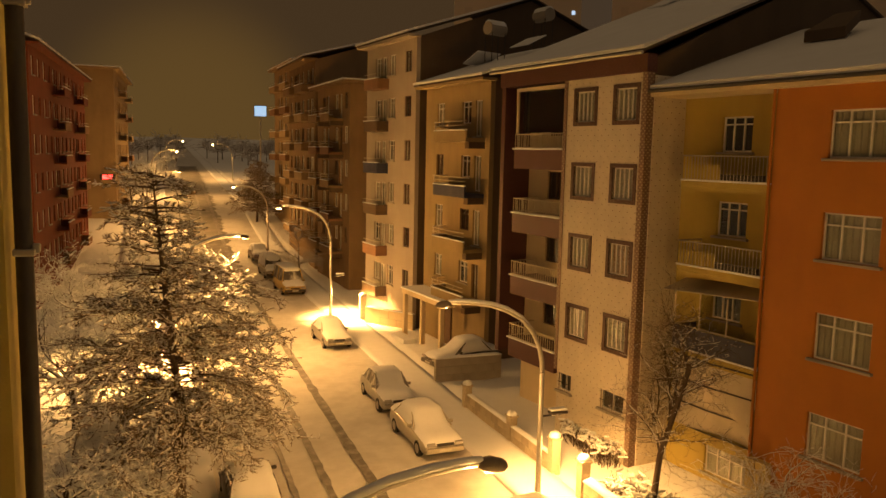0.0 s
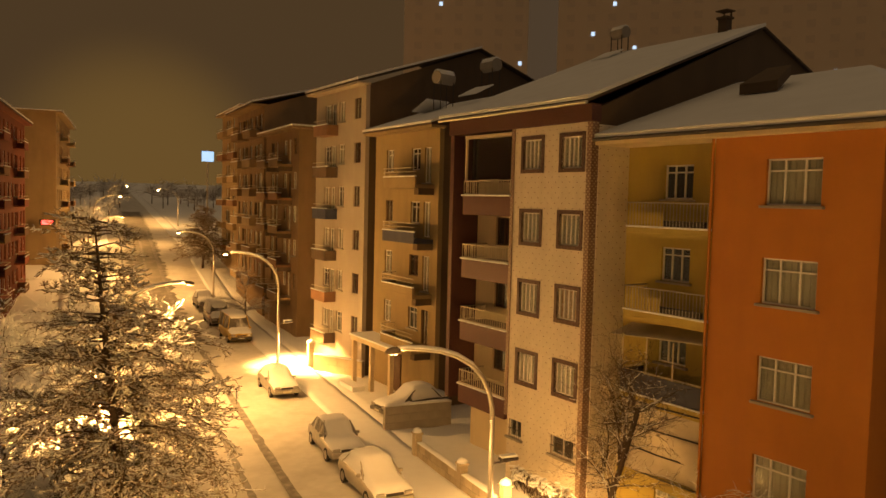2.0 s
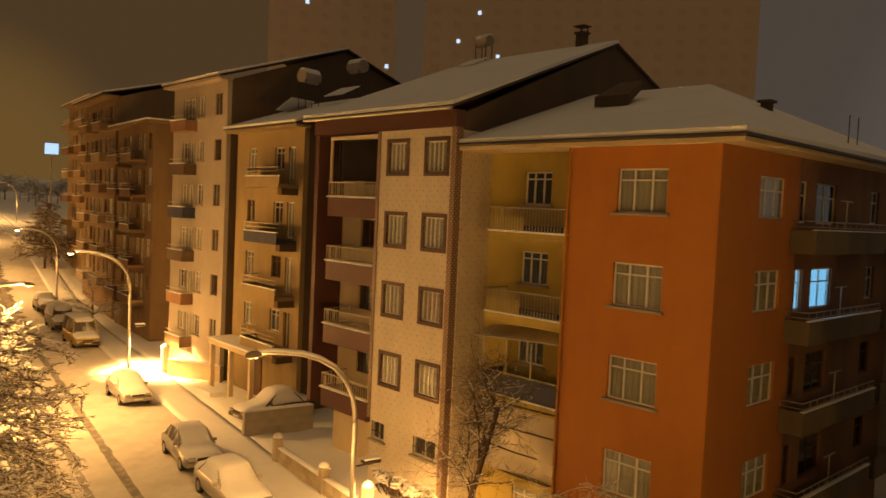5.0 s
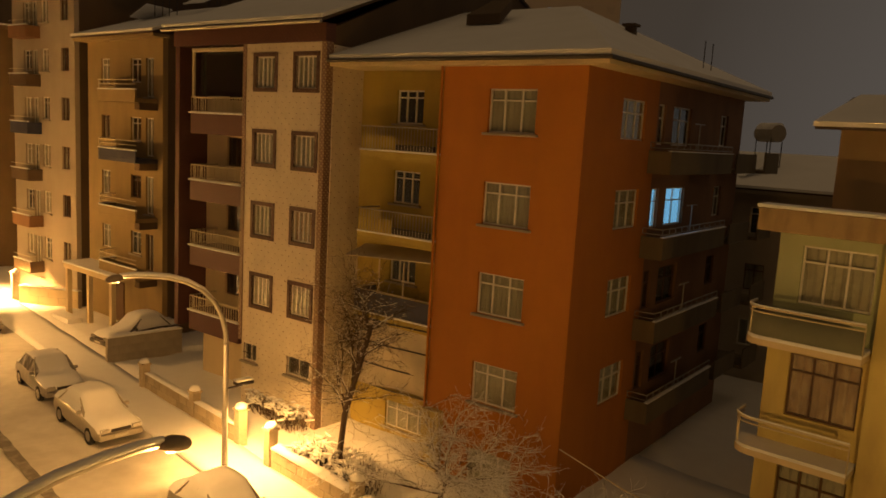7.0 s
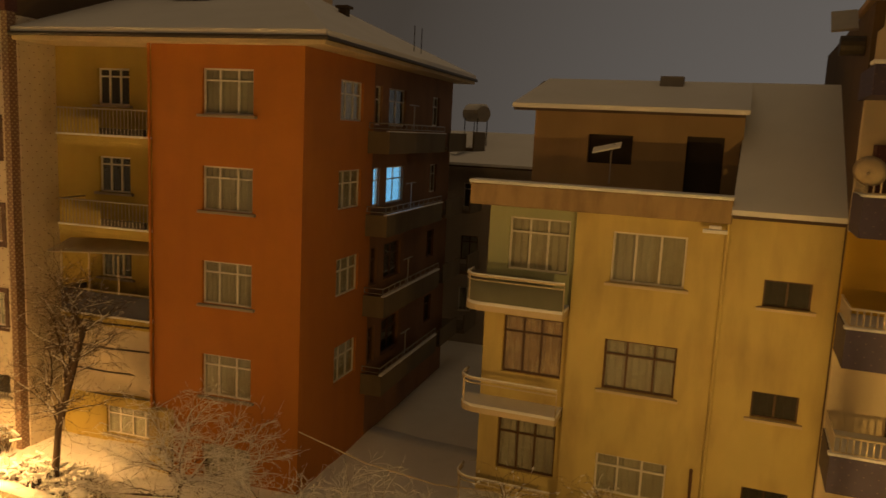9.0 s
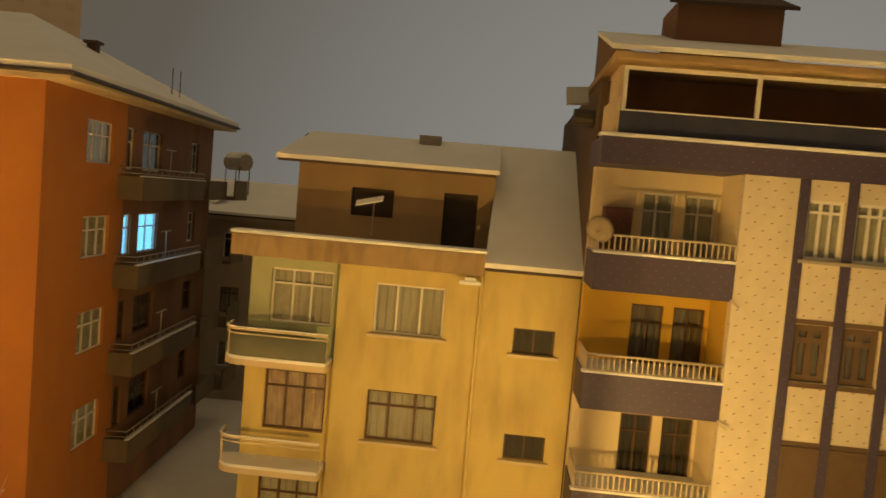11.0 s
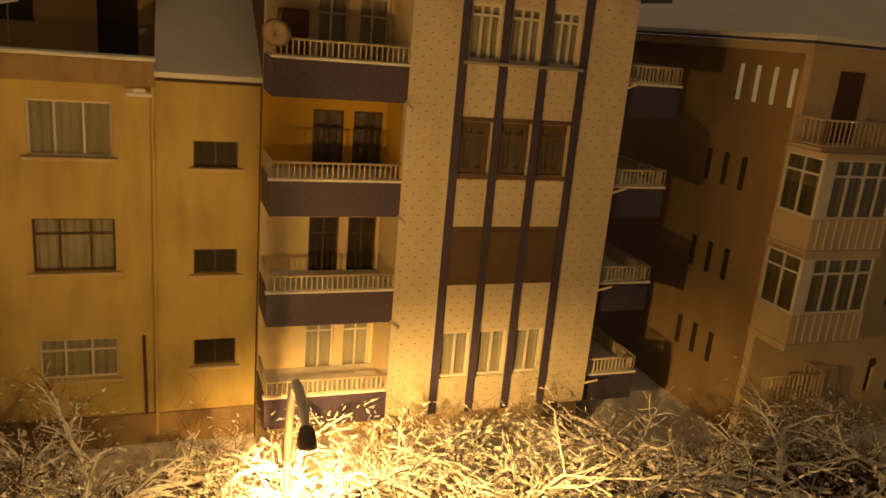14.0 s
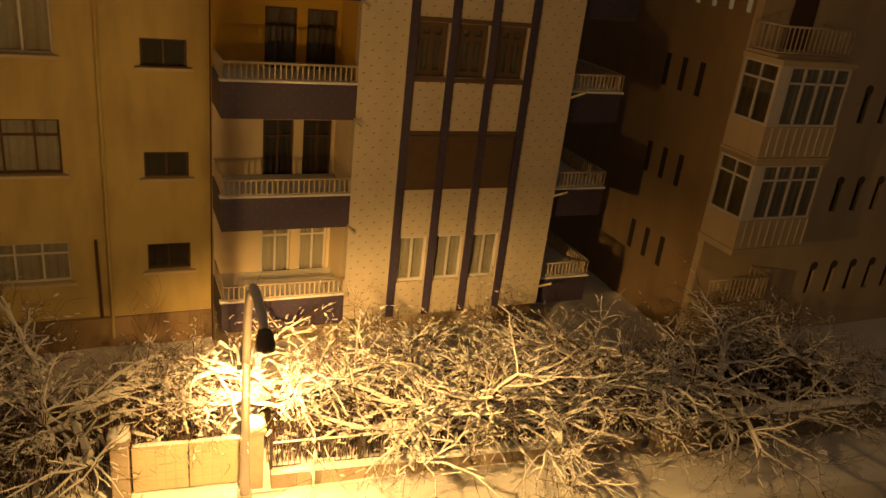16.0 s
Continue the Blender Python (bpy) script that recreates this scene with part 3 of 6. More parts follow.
    part("plastic_sheet", bm, TARP, b, "slack pale plastic sheet hung over a lower balcony", smooth=True)
    # dark tubes added to draw the sheet's seam and fold lines
    for z in (4.96, 4.1, 3.25, 2.42):
        part("sheet_seam", tube(bmesh.new(), [(1.94, 0.03, z), (3.8, 0.05, z - 0.05), (5.66, 0.03, z - 0.02)], 0.03, 6), DARK_STEEL, b, "dark seam line of the sheet, made as a tube")
    part("lower_balcony", boxes((1.92, 5.72, -1.28, 0.0, 1.98, 2.15), (1.92, 5.72, -0.12, 0.0, 2.15, 2.4)), OLIVE, b)
    part("corner_pier", boxes((1.1, 1.88, 0.003, 0.30, 0, 2.25), bevel=0.02), YELLOW, b, "yellow rendered corner pier")
    # the side towards the garden; local x runs from the back to the front corner
    gs = pose(-3.55, 0, 0, 0, 0, 90)
    side = [(-4.5, -2.6, t - 1.4, t - 0.05) for t in zs[:4]] + [(-6.3, -5.65, t - 1.5, t - 0.05) for t in zs[:4]] + [(-8.9, -7.0, t - 1.5, t - 0.05) for t in zs[:4]] + [(-13.4, -12.4, t - 1.4, t - 0.1) for t in zs[:4]]
    # rear part of the side in BROWN: shade is put into the colour
    part("side_wall", wall_mesh(-15.4, -5.5, 0, 14.3, 0, 0.3, side), BROWN, b, "brown side wall, its shade in the colour").matrix_basis = gs
    part("corner_wall", wall_mesh(-5.5, -0.302, 0, 14.3, 0, 0.3, side[:4]), ORANGE, b, "orange rendered corner wall").matrix_basis = gs
    for i, (s0, s1, z0, z1) in enumerate(side):
        w = window(b, s0, s1, z0, z1, 0, (0.35, 0.7) if i < 4 else ((0.5,) if s1 - s0 > 0.8 else ()), 0.66, PVC if i < 4 or i % 4 < 2 else WOOD, (BLUE_ROOM if i in (5, 9) else DARK_ROOM if i > 3 else CURTAIN))
        w.matrix_basis = gs @ pose(s0, -0.1, z0)
    for z in (11.2, 8.15, 5.1, 2.05):
        bal = part("balcony", boxes((-11.8, -5.0, 0.005, 0.85, z - 0.15, z), (-11.8, -5.0, 0.77, 0.85, z, z + 0.65), (-5.08, -5.0, 0.005, 0.768, z, z + 0.65)), SHADED_RENDER, b, "balcony with a solid front, shade in its colour")
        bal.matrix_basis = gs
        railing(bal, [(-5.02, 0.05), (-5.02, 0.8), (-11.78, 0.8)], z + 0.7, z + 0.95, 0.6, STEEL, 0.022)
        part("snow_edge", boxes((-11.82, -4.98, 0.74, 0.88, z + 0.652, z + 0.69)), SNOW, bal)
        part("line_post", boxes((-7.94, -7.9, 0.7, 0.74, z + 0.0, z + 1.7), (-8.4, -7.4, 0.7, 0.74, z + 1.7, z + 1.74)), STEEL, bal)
        bal = part("balcony", boxes((-15.4, -12.6, 0.005, 0.8, z - 0.15, z), (-15.4, -12.6, 0.72, 0.8, z, z + 0.7)), SHADED_RENDER, b, "balcony with a solid front, shade in its colour")
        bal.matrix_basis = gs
        bal = part("rear_balcony", boxes((-17.6, -15.41, -1.0, 1.2, z - 0.15, z), (-17.6, -15.41, 1.12, 1.2, z, z + 0.8)), SHADED_RENDER, b, "rear balcony, shade in its colour")
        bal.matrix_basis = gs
    part("rear_wall", boxes((-3.5, 7.0, -15.4, -15.1, 0, 14.3)), GREY_RENDER, b)
    # hipped roof with deep snow
    e0, e1, f0, f1, ze, zr = -4.5, 7.15, 0.55, -16.1, 14.45, 17.25
    for nm, m, dz, th, lab in (("roof", SLATE, 0.0, 0.10, ""), ("roof_snow", ROOF_SNOW, 0.105, 0.16, "thick snow on a hipped roof")):
        part(nm, hip_sheet([(e0, f0, ze + dz), (e1, f0, ze + dz), (e1, -7.8, zr + dz), (1.2, -7.8, zr + dz)], th), m, b, lab)
        part(nm, hip_sheet([(e0, f1, ze + dz), (e0, f0, ze + dz), (1.2, -7.8, zr + dz)], th), m, b, lab)
        part(nm, hip_sheet([(e1, f1, ze + dz), (e0, f1, ze + dz), (1.2, -7.8, zr + dz), (e1, -7.8, zr + dz)], th), m, b, lab)
    part("eave_box", boxes((e0 + 0.05, e1, f1 + 0.05, f0 - 0.05, 14.30, 14.44)), CREAM, b, "pale boxed eaves")
    part("gutter", tube(bmesh.new(), [(e1, f0 + 0.05, 14.5), (e0 - 0.03, f0 + 0.05, 14.48), (e0 - 0.03, f1, 14.48)], 0.07, 8), DARK_STEEL, b)
    part("drain_pipe", tube(bmesh.new(), [(1.95, 0.06, 14.3), (1.95, 0.06, 0.2)], 0.05, 8), ORANGE, b)
    bm = hip_sheet([(2.6, -4.2, 16.35), (4.2, -4.2, 16.35), (4.0, -5.6, 17.1), (3.0, -5.6, 17.1)], 0.4)
    part("roof_hatch", bm, GABLE, b, "dark hatch poking through roof snow")
    part("chimney", boxes((-1.2, -0.85, -8.3, -7.95, 15.3, 16.65), (-1.3, -0.75, -8.4, -7.85, 16.65, 16.75)), GABLE, b)
    for s in (-9.5, -10.4):
        part("roof_mast", boxes((-3.6, -3.57, s, s + 0.03, 14.9, 16.2)), DARK_STEEL, b)
    return b


ORANGE_BLOCK = orange_block()


# ---- the yellow house with rounded balconies ----
def rounded_outline(s0, s1, d, r=0.55, n=6):
    """Balcony outline bulging out to depth d with rounded corners; ends on the wall."""
    pts = [(s0, 0.0), (s0, d - r)]
    pts += [(s0 + r - r * math.cos(k * math.pi / 2 / n), d - r + r * math.sin(k * math.pi / 2 / n)) for k in range(1, n + 1)]
    pts += [(s1, d)]
    return pts


def extrude_outline(pts, z0, z1):
    bm = bmesh.new()
    a = [bm.verts.new((x, y, z0)) for x, y in pts]
    b = [bm.verts.new((x, y, z1)) for x, y in pts]
    bm.faces.new(a); bm.faces.new(b[::-1])
    for i in range(len(pts)):
        j = (i + 1) % len(pts)
        bm.faces.new((a[i], b[i], b[j], a[j]))
    return bm


def yellow_house():
    b = thing("apartment_building", pose(21.2, 0, 0, 0, 0, 95.5), "yellow rendered apartment house with rounded corner balconies", "building", "apartment houses")
    rows = ((8.15, 9.54), (5.14, 6.56), (2.1, 3.25), (-0.6, 0.6))
    part("front_wall", wall_mesh(2.1, 6.05, 0, 10.0, 0, 0.3, [(3.1, 5.03, a, c) for a, c in rows[:3]]), YELLOW, b, "yellow rendered wall")
    for i, (a, c) in enumerate(rows[:3]):
        window(b, 3.1, 5.03, a, c, 0, (0.34, 0.68) if i != 1 else (0.3, 0.68), None if i == 0 else 0.7, PVC if i != 1 else WOOD, CURTAIN, CREAM)
    # stair bay with small windows under its own snowy slope
    small = [(0.03, 1.16, 7.96, 8.66), (0.03, 1.16, 5.02, 5.72), (0.03, 1.16, 2.3, 3.09)]
    part("stair_wall", wall_mesh(-0.95, 2.1, 0, 10.15, 0.06, 0.36, small), YELLOW, b, "yellow rendered stair wall")
    for q in small:
        window(b, *q, 0.06, (0.5,), None, WOOD, DARK_ROOM, CREAM, 0, 0.045, glass=MISTED_GLASS if q[2] > 4 else GLASS)
    part("plinth", boxes((-0.95, 6.05, 0.0, 0.14, 0, 0.95)), DIRTY, b, "weathered plinth")
    part("drain_pipe", tube(bmesh.new(), [(2.14, 0.12, 10.0), (2.14, 0.12, 0.3)], 0.05, 8), YELLOW, b)
    part("drain_pipe", tube(bmesh.new(), [(2.45, 0.07, 3.3), (2.4, 0.07, 0.3)], 0.04, 8), WOOD, b)
    # left part with balconies, set back
    lw = [(6.25, 8.0, 8.15, 9.68), (6.25, 8.0, 5.1, 6.8), (6.25, 8.0, 2.1, 3.7)]
    for (z0, z1, m) in ((7.2, 10.0, GREEN_RENDER), (4.2, 7.2, YELLOW), (0, 4.2, YELLOW)):
        part("balcony_wall", wall_mesh(6.05, 8.6, z0, z1, -0.25, 0.3, [q for q in lw if z0 <= q[2] < z1]), m, b)
    part("side_wall", boxes((8.3, 8.6, -12.0, -0.552, 0, 10.0)), YELLOW, b)
    for i, q in enumerate(lw):
        window(b, *q, -0.25, (0.36, 0.66), 0.72, PVC if i == 0 else WOOD, (CURTAIN, WARM_ROOM, CURTAIN)[i], None, glass=MISTED_GLASS)
    for i, z in enumerate((7.05, 4.05, 1.05)):
        pts = rounded_outline(6.12, 9.02, 0.95)
        pts = [(15.14 - x, y - 0.25) for x, y in pts]
        slab = pts + [(6.12, -0.25)]
        bal = part("balcony", extrude_outline(slab, z, z + 0.16), CREAM, b, "rounded balcony slab")
        part("snow", extrude_outline([(x * 0.995 + 0.03, y) for x, y in slab], z + 0.162, z + 0.25), SNOW, bal, "snow on the balcony floor edge")
        edge = [(x, y - 0.04) for x, y in pts]
        bm = bmesh.new()
        tube(bm, [(x, y, z + 0.98) for x, y in edge], 0.035, 6)
        tube(bm, [(x, y, z + 0.86) for x, y in edge], 0.022, 6)
        part("rail", bm, RAIL_PAINT, bal, "double tubular rail", smooth=True)
        bm = bmesh.new()
        tube(bm, [(x, y, z + 1.025) for x, y in edge], 0.026, 6)
        part("rail_snow", bm, SNOW, bal, smooth=True)
        bm = bmesh.new()
        lo = [bm.verts.new((x, y, z + 0.2)) for x, y in edge]; hi = [bm.verts.new((x, y, z + 0.84)) for x, y in edge]
        lo2 = [bm.verts.new((x, y - 0.02, z + 0.2)) for x, y in edge]; hi2 = [bm.verts.new((x, y - 0.02, z + 0.84)) for x, y in edge]
        for k in range(len(edge) - 1):
            bm.faces.new((lo[k], lo[k + 1], hi[k + 1], hi[k])); bm.faces.new((lo2[k], hi2[k], hi2[k + 1], lo2[k + 1]))
            bm.faces.new((hi[k], hi[k + 1], hi2[k + 1], hi2[k]))
        if i == 0:
            part("front_sheet", bm, SHEET_GREEN, bal, "dull green balcony sheet", smooth=True)
        else:
            bm.free()
        post = mesh_of("rail_post", boxes((-0.015, 0.015, -0.015, 0.015, 0.16, 0.95)), RAIL_PAINT)
        for k in (1, 4, 8, len(edge) - 1):
            if k < len(edge): part("rail_post", post, None, bal).location = (edge[k][0], edge[k][1], z)
    # parapet, attic and roofs
    part("parapet", boxes((2.08, 9.06, -0.35, 0.30, 10.002, 10.6), bevel=0.03), DIRTY, b, "stained parapet band")
    part("parapet_snow", boxes((2.06, 9.10, -0.38, 0.34, 10.602, 10.70), bevel=0.03), SNOW, b, "snow along the parapet")
    part("terrace", boxes((2.1, 8.6, -12.0, -0.36, 9.9, 10.05)), SNOW, b)
    # TAN in place of YELLOW: the attic's shade is put into the colour
    part("attic_wall", wall_mesh(2.0, 8.0, 10.05, 12.85, -2.4, 0.25, [(5.03, 6.33, 11.26, 12.11), (2.49, 3.51, 10.4, 12.17)]), TAN, b, "attic wall with shade in its tan")
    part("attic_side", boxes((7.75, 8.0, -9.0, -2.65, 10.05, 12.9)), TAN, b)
    # dark sheets close the attic openings in place of unlit rooms
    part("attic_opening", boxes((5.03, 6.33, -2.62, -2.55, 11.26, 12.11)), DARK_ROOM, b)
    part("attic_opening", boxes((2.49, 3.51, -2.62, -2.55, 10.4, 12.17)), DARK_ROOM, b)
    part("attic_roof", hip_sheet([(2.0, -1.7, 12.72), (8.5, -1.7, 12.72), (8.5, -5.2, 13.74), (2.0, -5.2, 13.74)], 0.08), SLATE, b)
    part("attic_roof_snow", hip_sheet([(1.9, -1.66, 12.80), (8.54, -1.66, 12.80), (8.3, -5.2, 13.78), (1.9, -5.2, 13.78)], 0.13), ROOF_SNOW, b, "snow on the attic roof")
    part("attic_roof_snow", hip_sheet([(-0.95, -5.22, 13.78), (8.3, -5.22, 13.78), (8.3, -10, 12.2), (-0.95, -10, 12.2)], 0.13), ROOF_SNOW, b)
    part("slope", hip_sheet([(-0.98, 0.35, 10.16), (2.07, 0.35, 10.16), (2.07, -5.2, 13.74), (-0.98, -5.2, 13.74)], 0.08), SLATE, b)
    part("slope_snow", hip_sheet([(-1.0, 0.40, 10.25), (2.1, 0.40, 10.25), (1.95, -5.2, 13.78), (-1.0, -5.2, 13.78)], 0.13), ROOF_SNOW, b, "smooth snow on the stair roof")
    part("slope_cheek", prism([(0.0, 10.16), (-5.2, 13.55), (-5.2, 10.1)], 1.86, 2.0), TAN, b)
    part("roof_vent", boxes((3.9, 4.6, -4.9, -4.4, 13.5, 14.0)), CONCRETE, b)
    part("rear_wall", boxes((-0.9, 8.6, -12.0, -11.8, 0, 13)), TAN, b)
    d = part("dish_aerial", tube(bmesh.new(), [(5.55, -1.9, 10.7), (5.55, -1.9, 11.6), (5.45, -1.7, 11.85)], 0.025, 6), STEEL, b)
    part("reflector", hip_sheet([(5.25, -1.6, 11.75), (6.05, -1.6, 11.55), (6.05, -1.75, 11.68), (5.25, -1.75, 11.88)], 0.05), SNOW, d, "snow-covered flat aerial")
    part("wall_lamp", boxes((2.15, 2.75, 0.305, 0.45, 9.75, 9.85), (2.3, 2.6, 0.305, 0.4, 9.85, 9.95), bevel=0.02), SNOW, b, "snow-topped bracket")
    return b


YELLOW_HOUSE = yellow_house()


# ---- the ivory block with indigo bands ----
def panel_block():
    b = thing("apartment_building", pose(19.14, -5.45, 0, 0, 0, 95), "ivory tiled apartment block with indigo bands and balconies", "building", "apartment houses")
    rows = ((11.30, 12.68), (8.42, 9.78), (5.50, 6.88), (2.60, 3.98))
    cols = ((-3.10, -2.24), (-1.98, -1.12), (-0.86, -0.02))
    holes = [(c[0], c[1], r[0], r[1]) for r in rows for c in cols]
    part("bay_wall", wall_mesh(-4.72, 1.47, 1.55, 13.15, 0, 0.3, holes), PANEL_TILE, b, "ivory dashed tile facing")
    part("bay_soffit", boxes((-4.72, 1.47, -1.8, -0.302, 1.55, 1.75)), CREAM, b)
    part("ground_wall", wall_mesh(-4.72, 4.73, 0, 1.9, -1.8, 0.3), CREAM, b)
    for s in (-3.36, -2.22, -1.10, -0.0):
        part("stripe", boxes((s, s + 0.22, 0.002, 0.06, 1.55, 13.15)), INDIGO, b, "indigo mosaic stripe")
    for i, r in enumerate(rows):
        for c in cols:
            if i in (1, 2):
                window(b, c[0] + 0.02, c[1] - 0.0, r[0], r[1], 0, (0.5,), 0.72, WOOD if i == 2 else SHUTTER, DARK_ROOM if i == 2 else BAY_ROOM, None, 0, 0.16)
            else:
                window(b, c[0], c[1], r[0], r[1], 0, (0.33, 0.62) if i == 0 else (0.5,), 0.8 if i == 0 else None, PVC, CURTAIN, CONCRETE if i == 0 else None, 0, 0.07)
    for i in (1, 2):
        part("brown_panel", boxes((-3.14, 0.0, 0.0, 0.02, rows[i][0] - 0.13, rows[i][0] - 0.01), (-3.14, 0.0, 0.0, 0.02, rows[i][1] + 0.01, rows[i][1] + 0.12)), SHUTTER, b)
    for c in cols:
        part("shutter", boxes((c[0] - 0.02, c[1] + 0.02, 0.003, 0.05, rows[2][0] - 0.0, rows[2][1]), (c[0] + 0.06, c[1] - 0.06, 0.05, 0.058, rows[2][0] + 0.12, rows[2][1] - 0.12), bevel=0.006), SHUTTER, b, "closed brown shutter")
    # loggias
    dh = []
    for z in (10.35, 7.45, 4.55, 1.65):
        dh += [(1.56, 2.36, z + 0.12, z + 2.25), (2.62, 3.44, z + 0.12, z + 2.25)]
    for z0, z1, m in ((10.1, 13.2, LOGGIA), (7.2, 10.1, BRIGHT_YELLOW), (4.3, 7.2, LOGGIA), (0.0, 4.3, LOGGIA)):
        part("loggia_wall", wall_mesh(1.47, 4.73, z0, z1, -1.8, 0.3, [q for q in dh if z0 <= q[2] < z1]), m, b, "loggia back wall")
        part("loggia_cheek", boxes((1.172, 1.47, -1.8, -0.302, z0, z1)), m, b)
    for i, q in enumerate(dh):
        window(b, *q, -1.8, (0.5,) if i > 1 else (0.55,), 0.78, PVC if i < 2 or i > 5 else WOOD, (CURTAIN, CURTAIN, BAY_ROOM, BAY_ROOM, DARK_ROOM, DARK_ROOM, CURTAIN, CURTAIN)[i], name="balcony_door")
    for z in (10.15, 7.27, 4.38, 1.48):
        bal = part("balcony", boxes((1.472, 4.75, -1.8, 0.0, z, z + 0.88), (1.472, 4.75, -0.01, 0.015, z, z + 0.88)), INDIGO, b, "indigo mosaic balcony parapet")
        part("ledge", boxes((1.474, 4.80, -0.14, 0.06, z + 0.882, z + 0.95), bevel=0.015), SNOW, bal, "snowy parapet ledge")
        part("floor_snow", boxes((1.474, 4.72, -1.78, -0.16, z + 0.882, z + 0.90)), SNOW, bal)
        railing(bal, [(1.50, -0.03), (4.70, -0.03), (4.70, -1.75)], z + 0.90, z + 1.33, 0.13, RAIL_PAINT, 0.03, 0.016)
        part("spout", tube(bmesh.new(), [(1.5, 0.0, z + 0.03), (1.38, 0.32, z - 0.10)], 0.03, 6), RAIL_PAINT, bal)
    # balconies on the side wall
    gs = pose(-4.72, 0, 0, 0, 0, 90)
    # side of the ivory block: GABLE puts its shade into the colour
    part("side_wall", wall_mesh(-14.3, -0.302, 0, 13.15, 0, 0.3, [(-3.4, -2.5, z + 0.15, z + 2.25) for z in (10.85, 7.95, 5.05, 2.1)]), GABLE, b, "side wall with its shade in the colour").matrix_basis = gs
    for z in (10.85, 7.95, 5.05, 2.1):
        bal = part("balcony", boxes((-4.4, -0.3, 0.003, 1.9, z, z + 0.10), (-4.4, -0.3, 1.87, 1.9, z - 0.75, z), (-0.33, -0.3, 0.003, 1.868, z - 0.75, z)), INDIGO, b, "dark side balcony with a pale rail")
        bal.matrix_basis = gs
        part("ledge", boxes((-4.42, -0.26, 0.006, 1.94, z + 0.102, z + 0.17), bevel=0.015), SNOW, bal)
        railing(bal, [(-0.32, 0.05), (-0.32, 1.87), (-4.35, 1.87)], z + 0.15, z + 0.62, 0.13, RAIL_PAINT, 0.03, 0.016)
        window(b, -3.4, -2.5, z + 0.15, z + 2.25, 0, (0.5,), 0.78, WOOD, DARK_ROOM).matrix_basis = gs @ pose(-3.4, -0.1, z + 0.15)
        part("spout", tube(bmesh.new(), [(-4.7, 0.0, z + 0.02), (-5.0, 0.25, z + 0.22)], 0.035, 6), RAIL_PAINT, b)
    # top band, terrace, glazed roof storey
    part("band", boxes((-5.6, 4.85, -2.2, 0.12, 13.152, 13.78)), INDIGO, b, "indigo mosaic band below the terrace")
    part("band_ledge", boxes((-5.66, 4.91, -0.3, 0.20, 13.782, 13.87), bevel=0.02), SNOW, b, "snowy ledge")
    part("terrace_floor", boxes((-5.0, 4.48, -2.2, -0.31, 13.782, 14.06)), CONCRETE, b)
    part("terrace_parapet", boxes((-5.0, 4.498, -0.10, 0.02, 13.872, 14.40)), NAVY, b, "dark blue terrace parapet")
    part("terrace_end", boxes((4.5, 4.62, -3.0, 0.02, 13.872, 14.7)), CREAM, b)
    part("parapet_snow", boxes((-5.0, 4.5, -0.12, 0.04, 14.402, 14.43)), SNOW, b)
    for s in (4.42, 1.36, -2.95):
        part("terrace_post", boxes((s - 0.045, s + 0.045, -0.10, 0.0, 14.40, 15.45)), PVC, b)
    part("terrace_beam", boxes((-3.95, 4.47, -0.10, 0.0, 15.36, 15.45)), PVC, b)
    # BROWN puts the shade under the terrace roof into the wall colour
    part("terrace_back", wall_mesh(-5.0, 4.5, 14.05, 15.9, -2.2, 0.2, []), BROWN, b, "terrace back wall with shade in its brown")
    part("terrace_side", boxes((4.3, 4.5, -6.0, -0.5, 14.05, 15.6)), CREAM, b)
    part("terrace_screen", boxes((-5.6, -3.95, -0.10, -0.04, 14.4, 15.40)), PVC, b, "pale screen closing the terrace end")
    part("roof_fascia", boxes((-6.2, 4.75, -6.0, 0.35, 15.54, 15.72), bevel=0.03), TAN, b, "pale roof fascia")
    part("roof_snow", hip_sheet([(-6.3, 0.40, 15.73), (4.85, 0.40, 15.73), (4.6, -5.5, 17.3), (-6.3, -5.5, 17.3)], 0.12), ROOF_SNOW, b, "snow on the roof slope")
    part("roof_edge", prism([(0.35, 15.72), (-5.5, 17.3), (-5.5, 15.72)], 4.4, 4.58), GABLE, b)
    part("roof_hut", boxes((-0.15, 2.7, -5.6, -3.5, 16.3, 17.95)), BROWN, b, "brown stair hut on the roof")
    part("hut_roof", hip_sheet([(-0.45, -3.2, 17.8), (3.0, -3.2, 17.8), (2.4, -4.5, 18.5), (0.2, -4.5, 18.5)], 0.1), SLATE, b)
    # shade in the colour here too
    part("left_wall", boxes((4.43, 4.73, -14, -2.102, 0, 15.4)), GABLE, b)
    part("heater_panel", hip_sheet([(4.9, -3.3, 14.9), (5.5, -3.3, 14.85), (5.5, -4.0, 15.4), (4.9, -4.0, 15.45)], 0.06), STEEL, b, "rooftop water heater panel")
    part("tank", tube(bmesh.new(), [(4.75, -3.0, 14.5), (5.3, -3.0, 14.5)], 0.24, 14), DARK_STEEL, b)
    part("balcony_cupboard", boxes((3.75, 4.45, -1.75, -1.2, 11.05, 12.15), bevel=0.02), MAROON, b, "dark red balcony cupboard")
    part("satellite_dish", dish_mesh(0.34), RAIL_PAINT, b, smooth=True).matrix_basis = pose(4.72, 0.12, 11.55, 70, 0, -20)
    return b


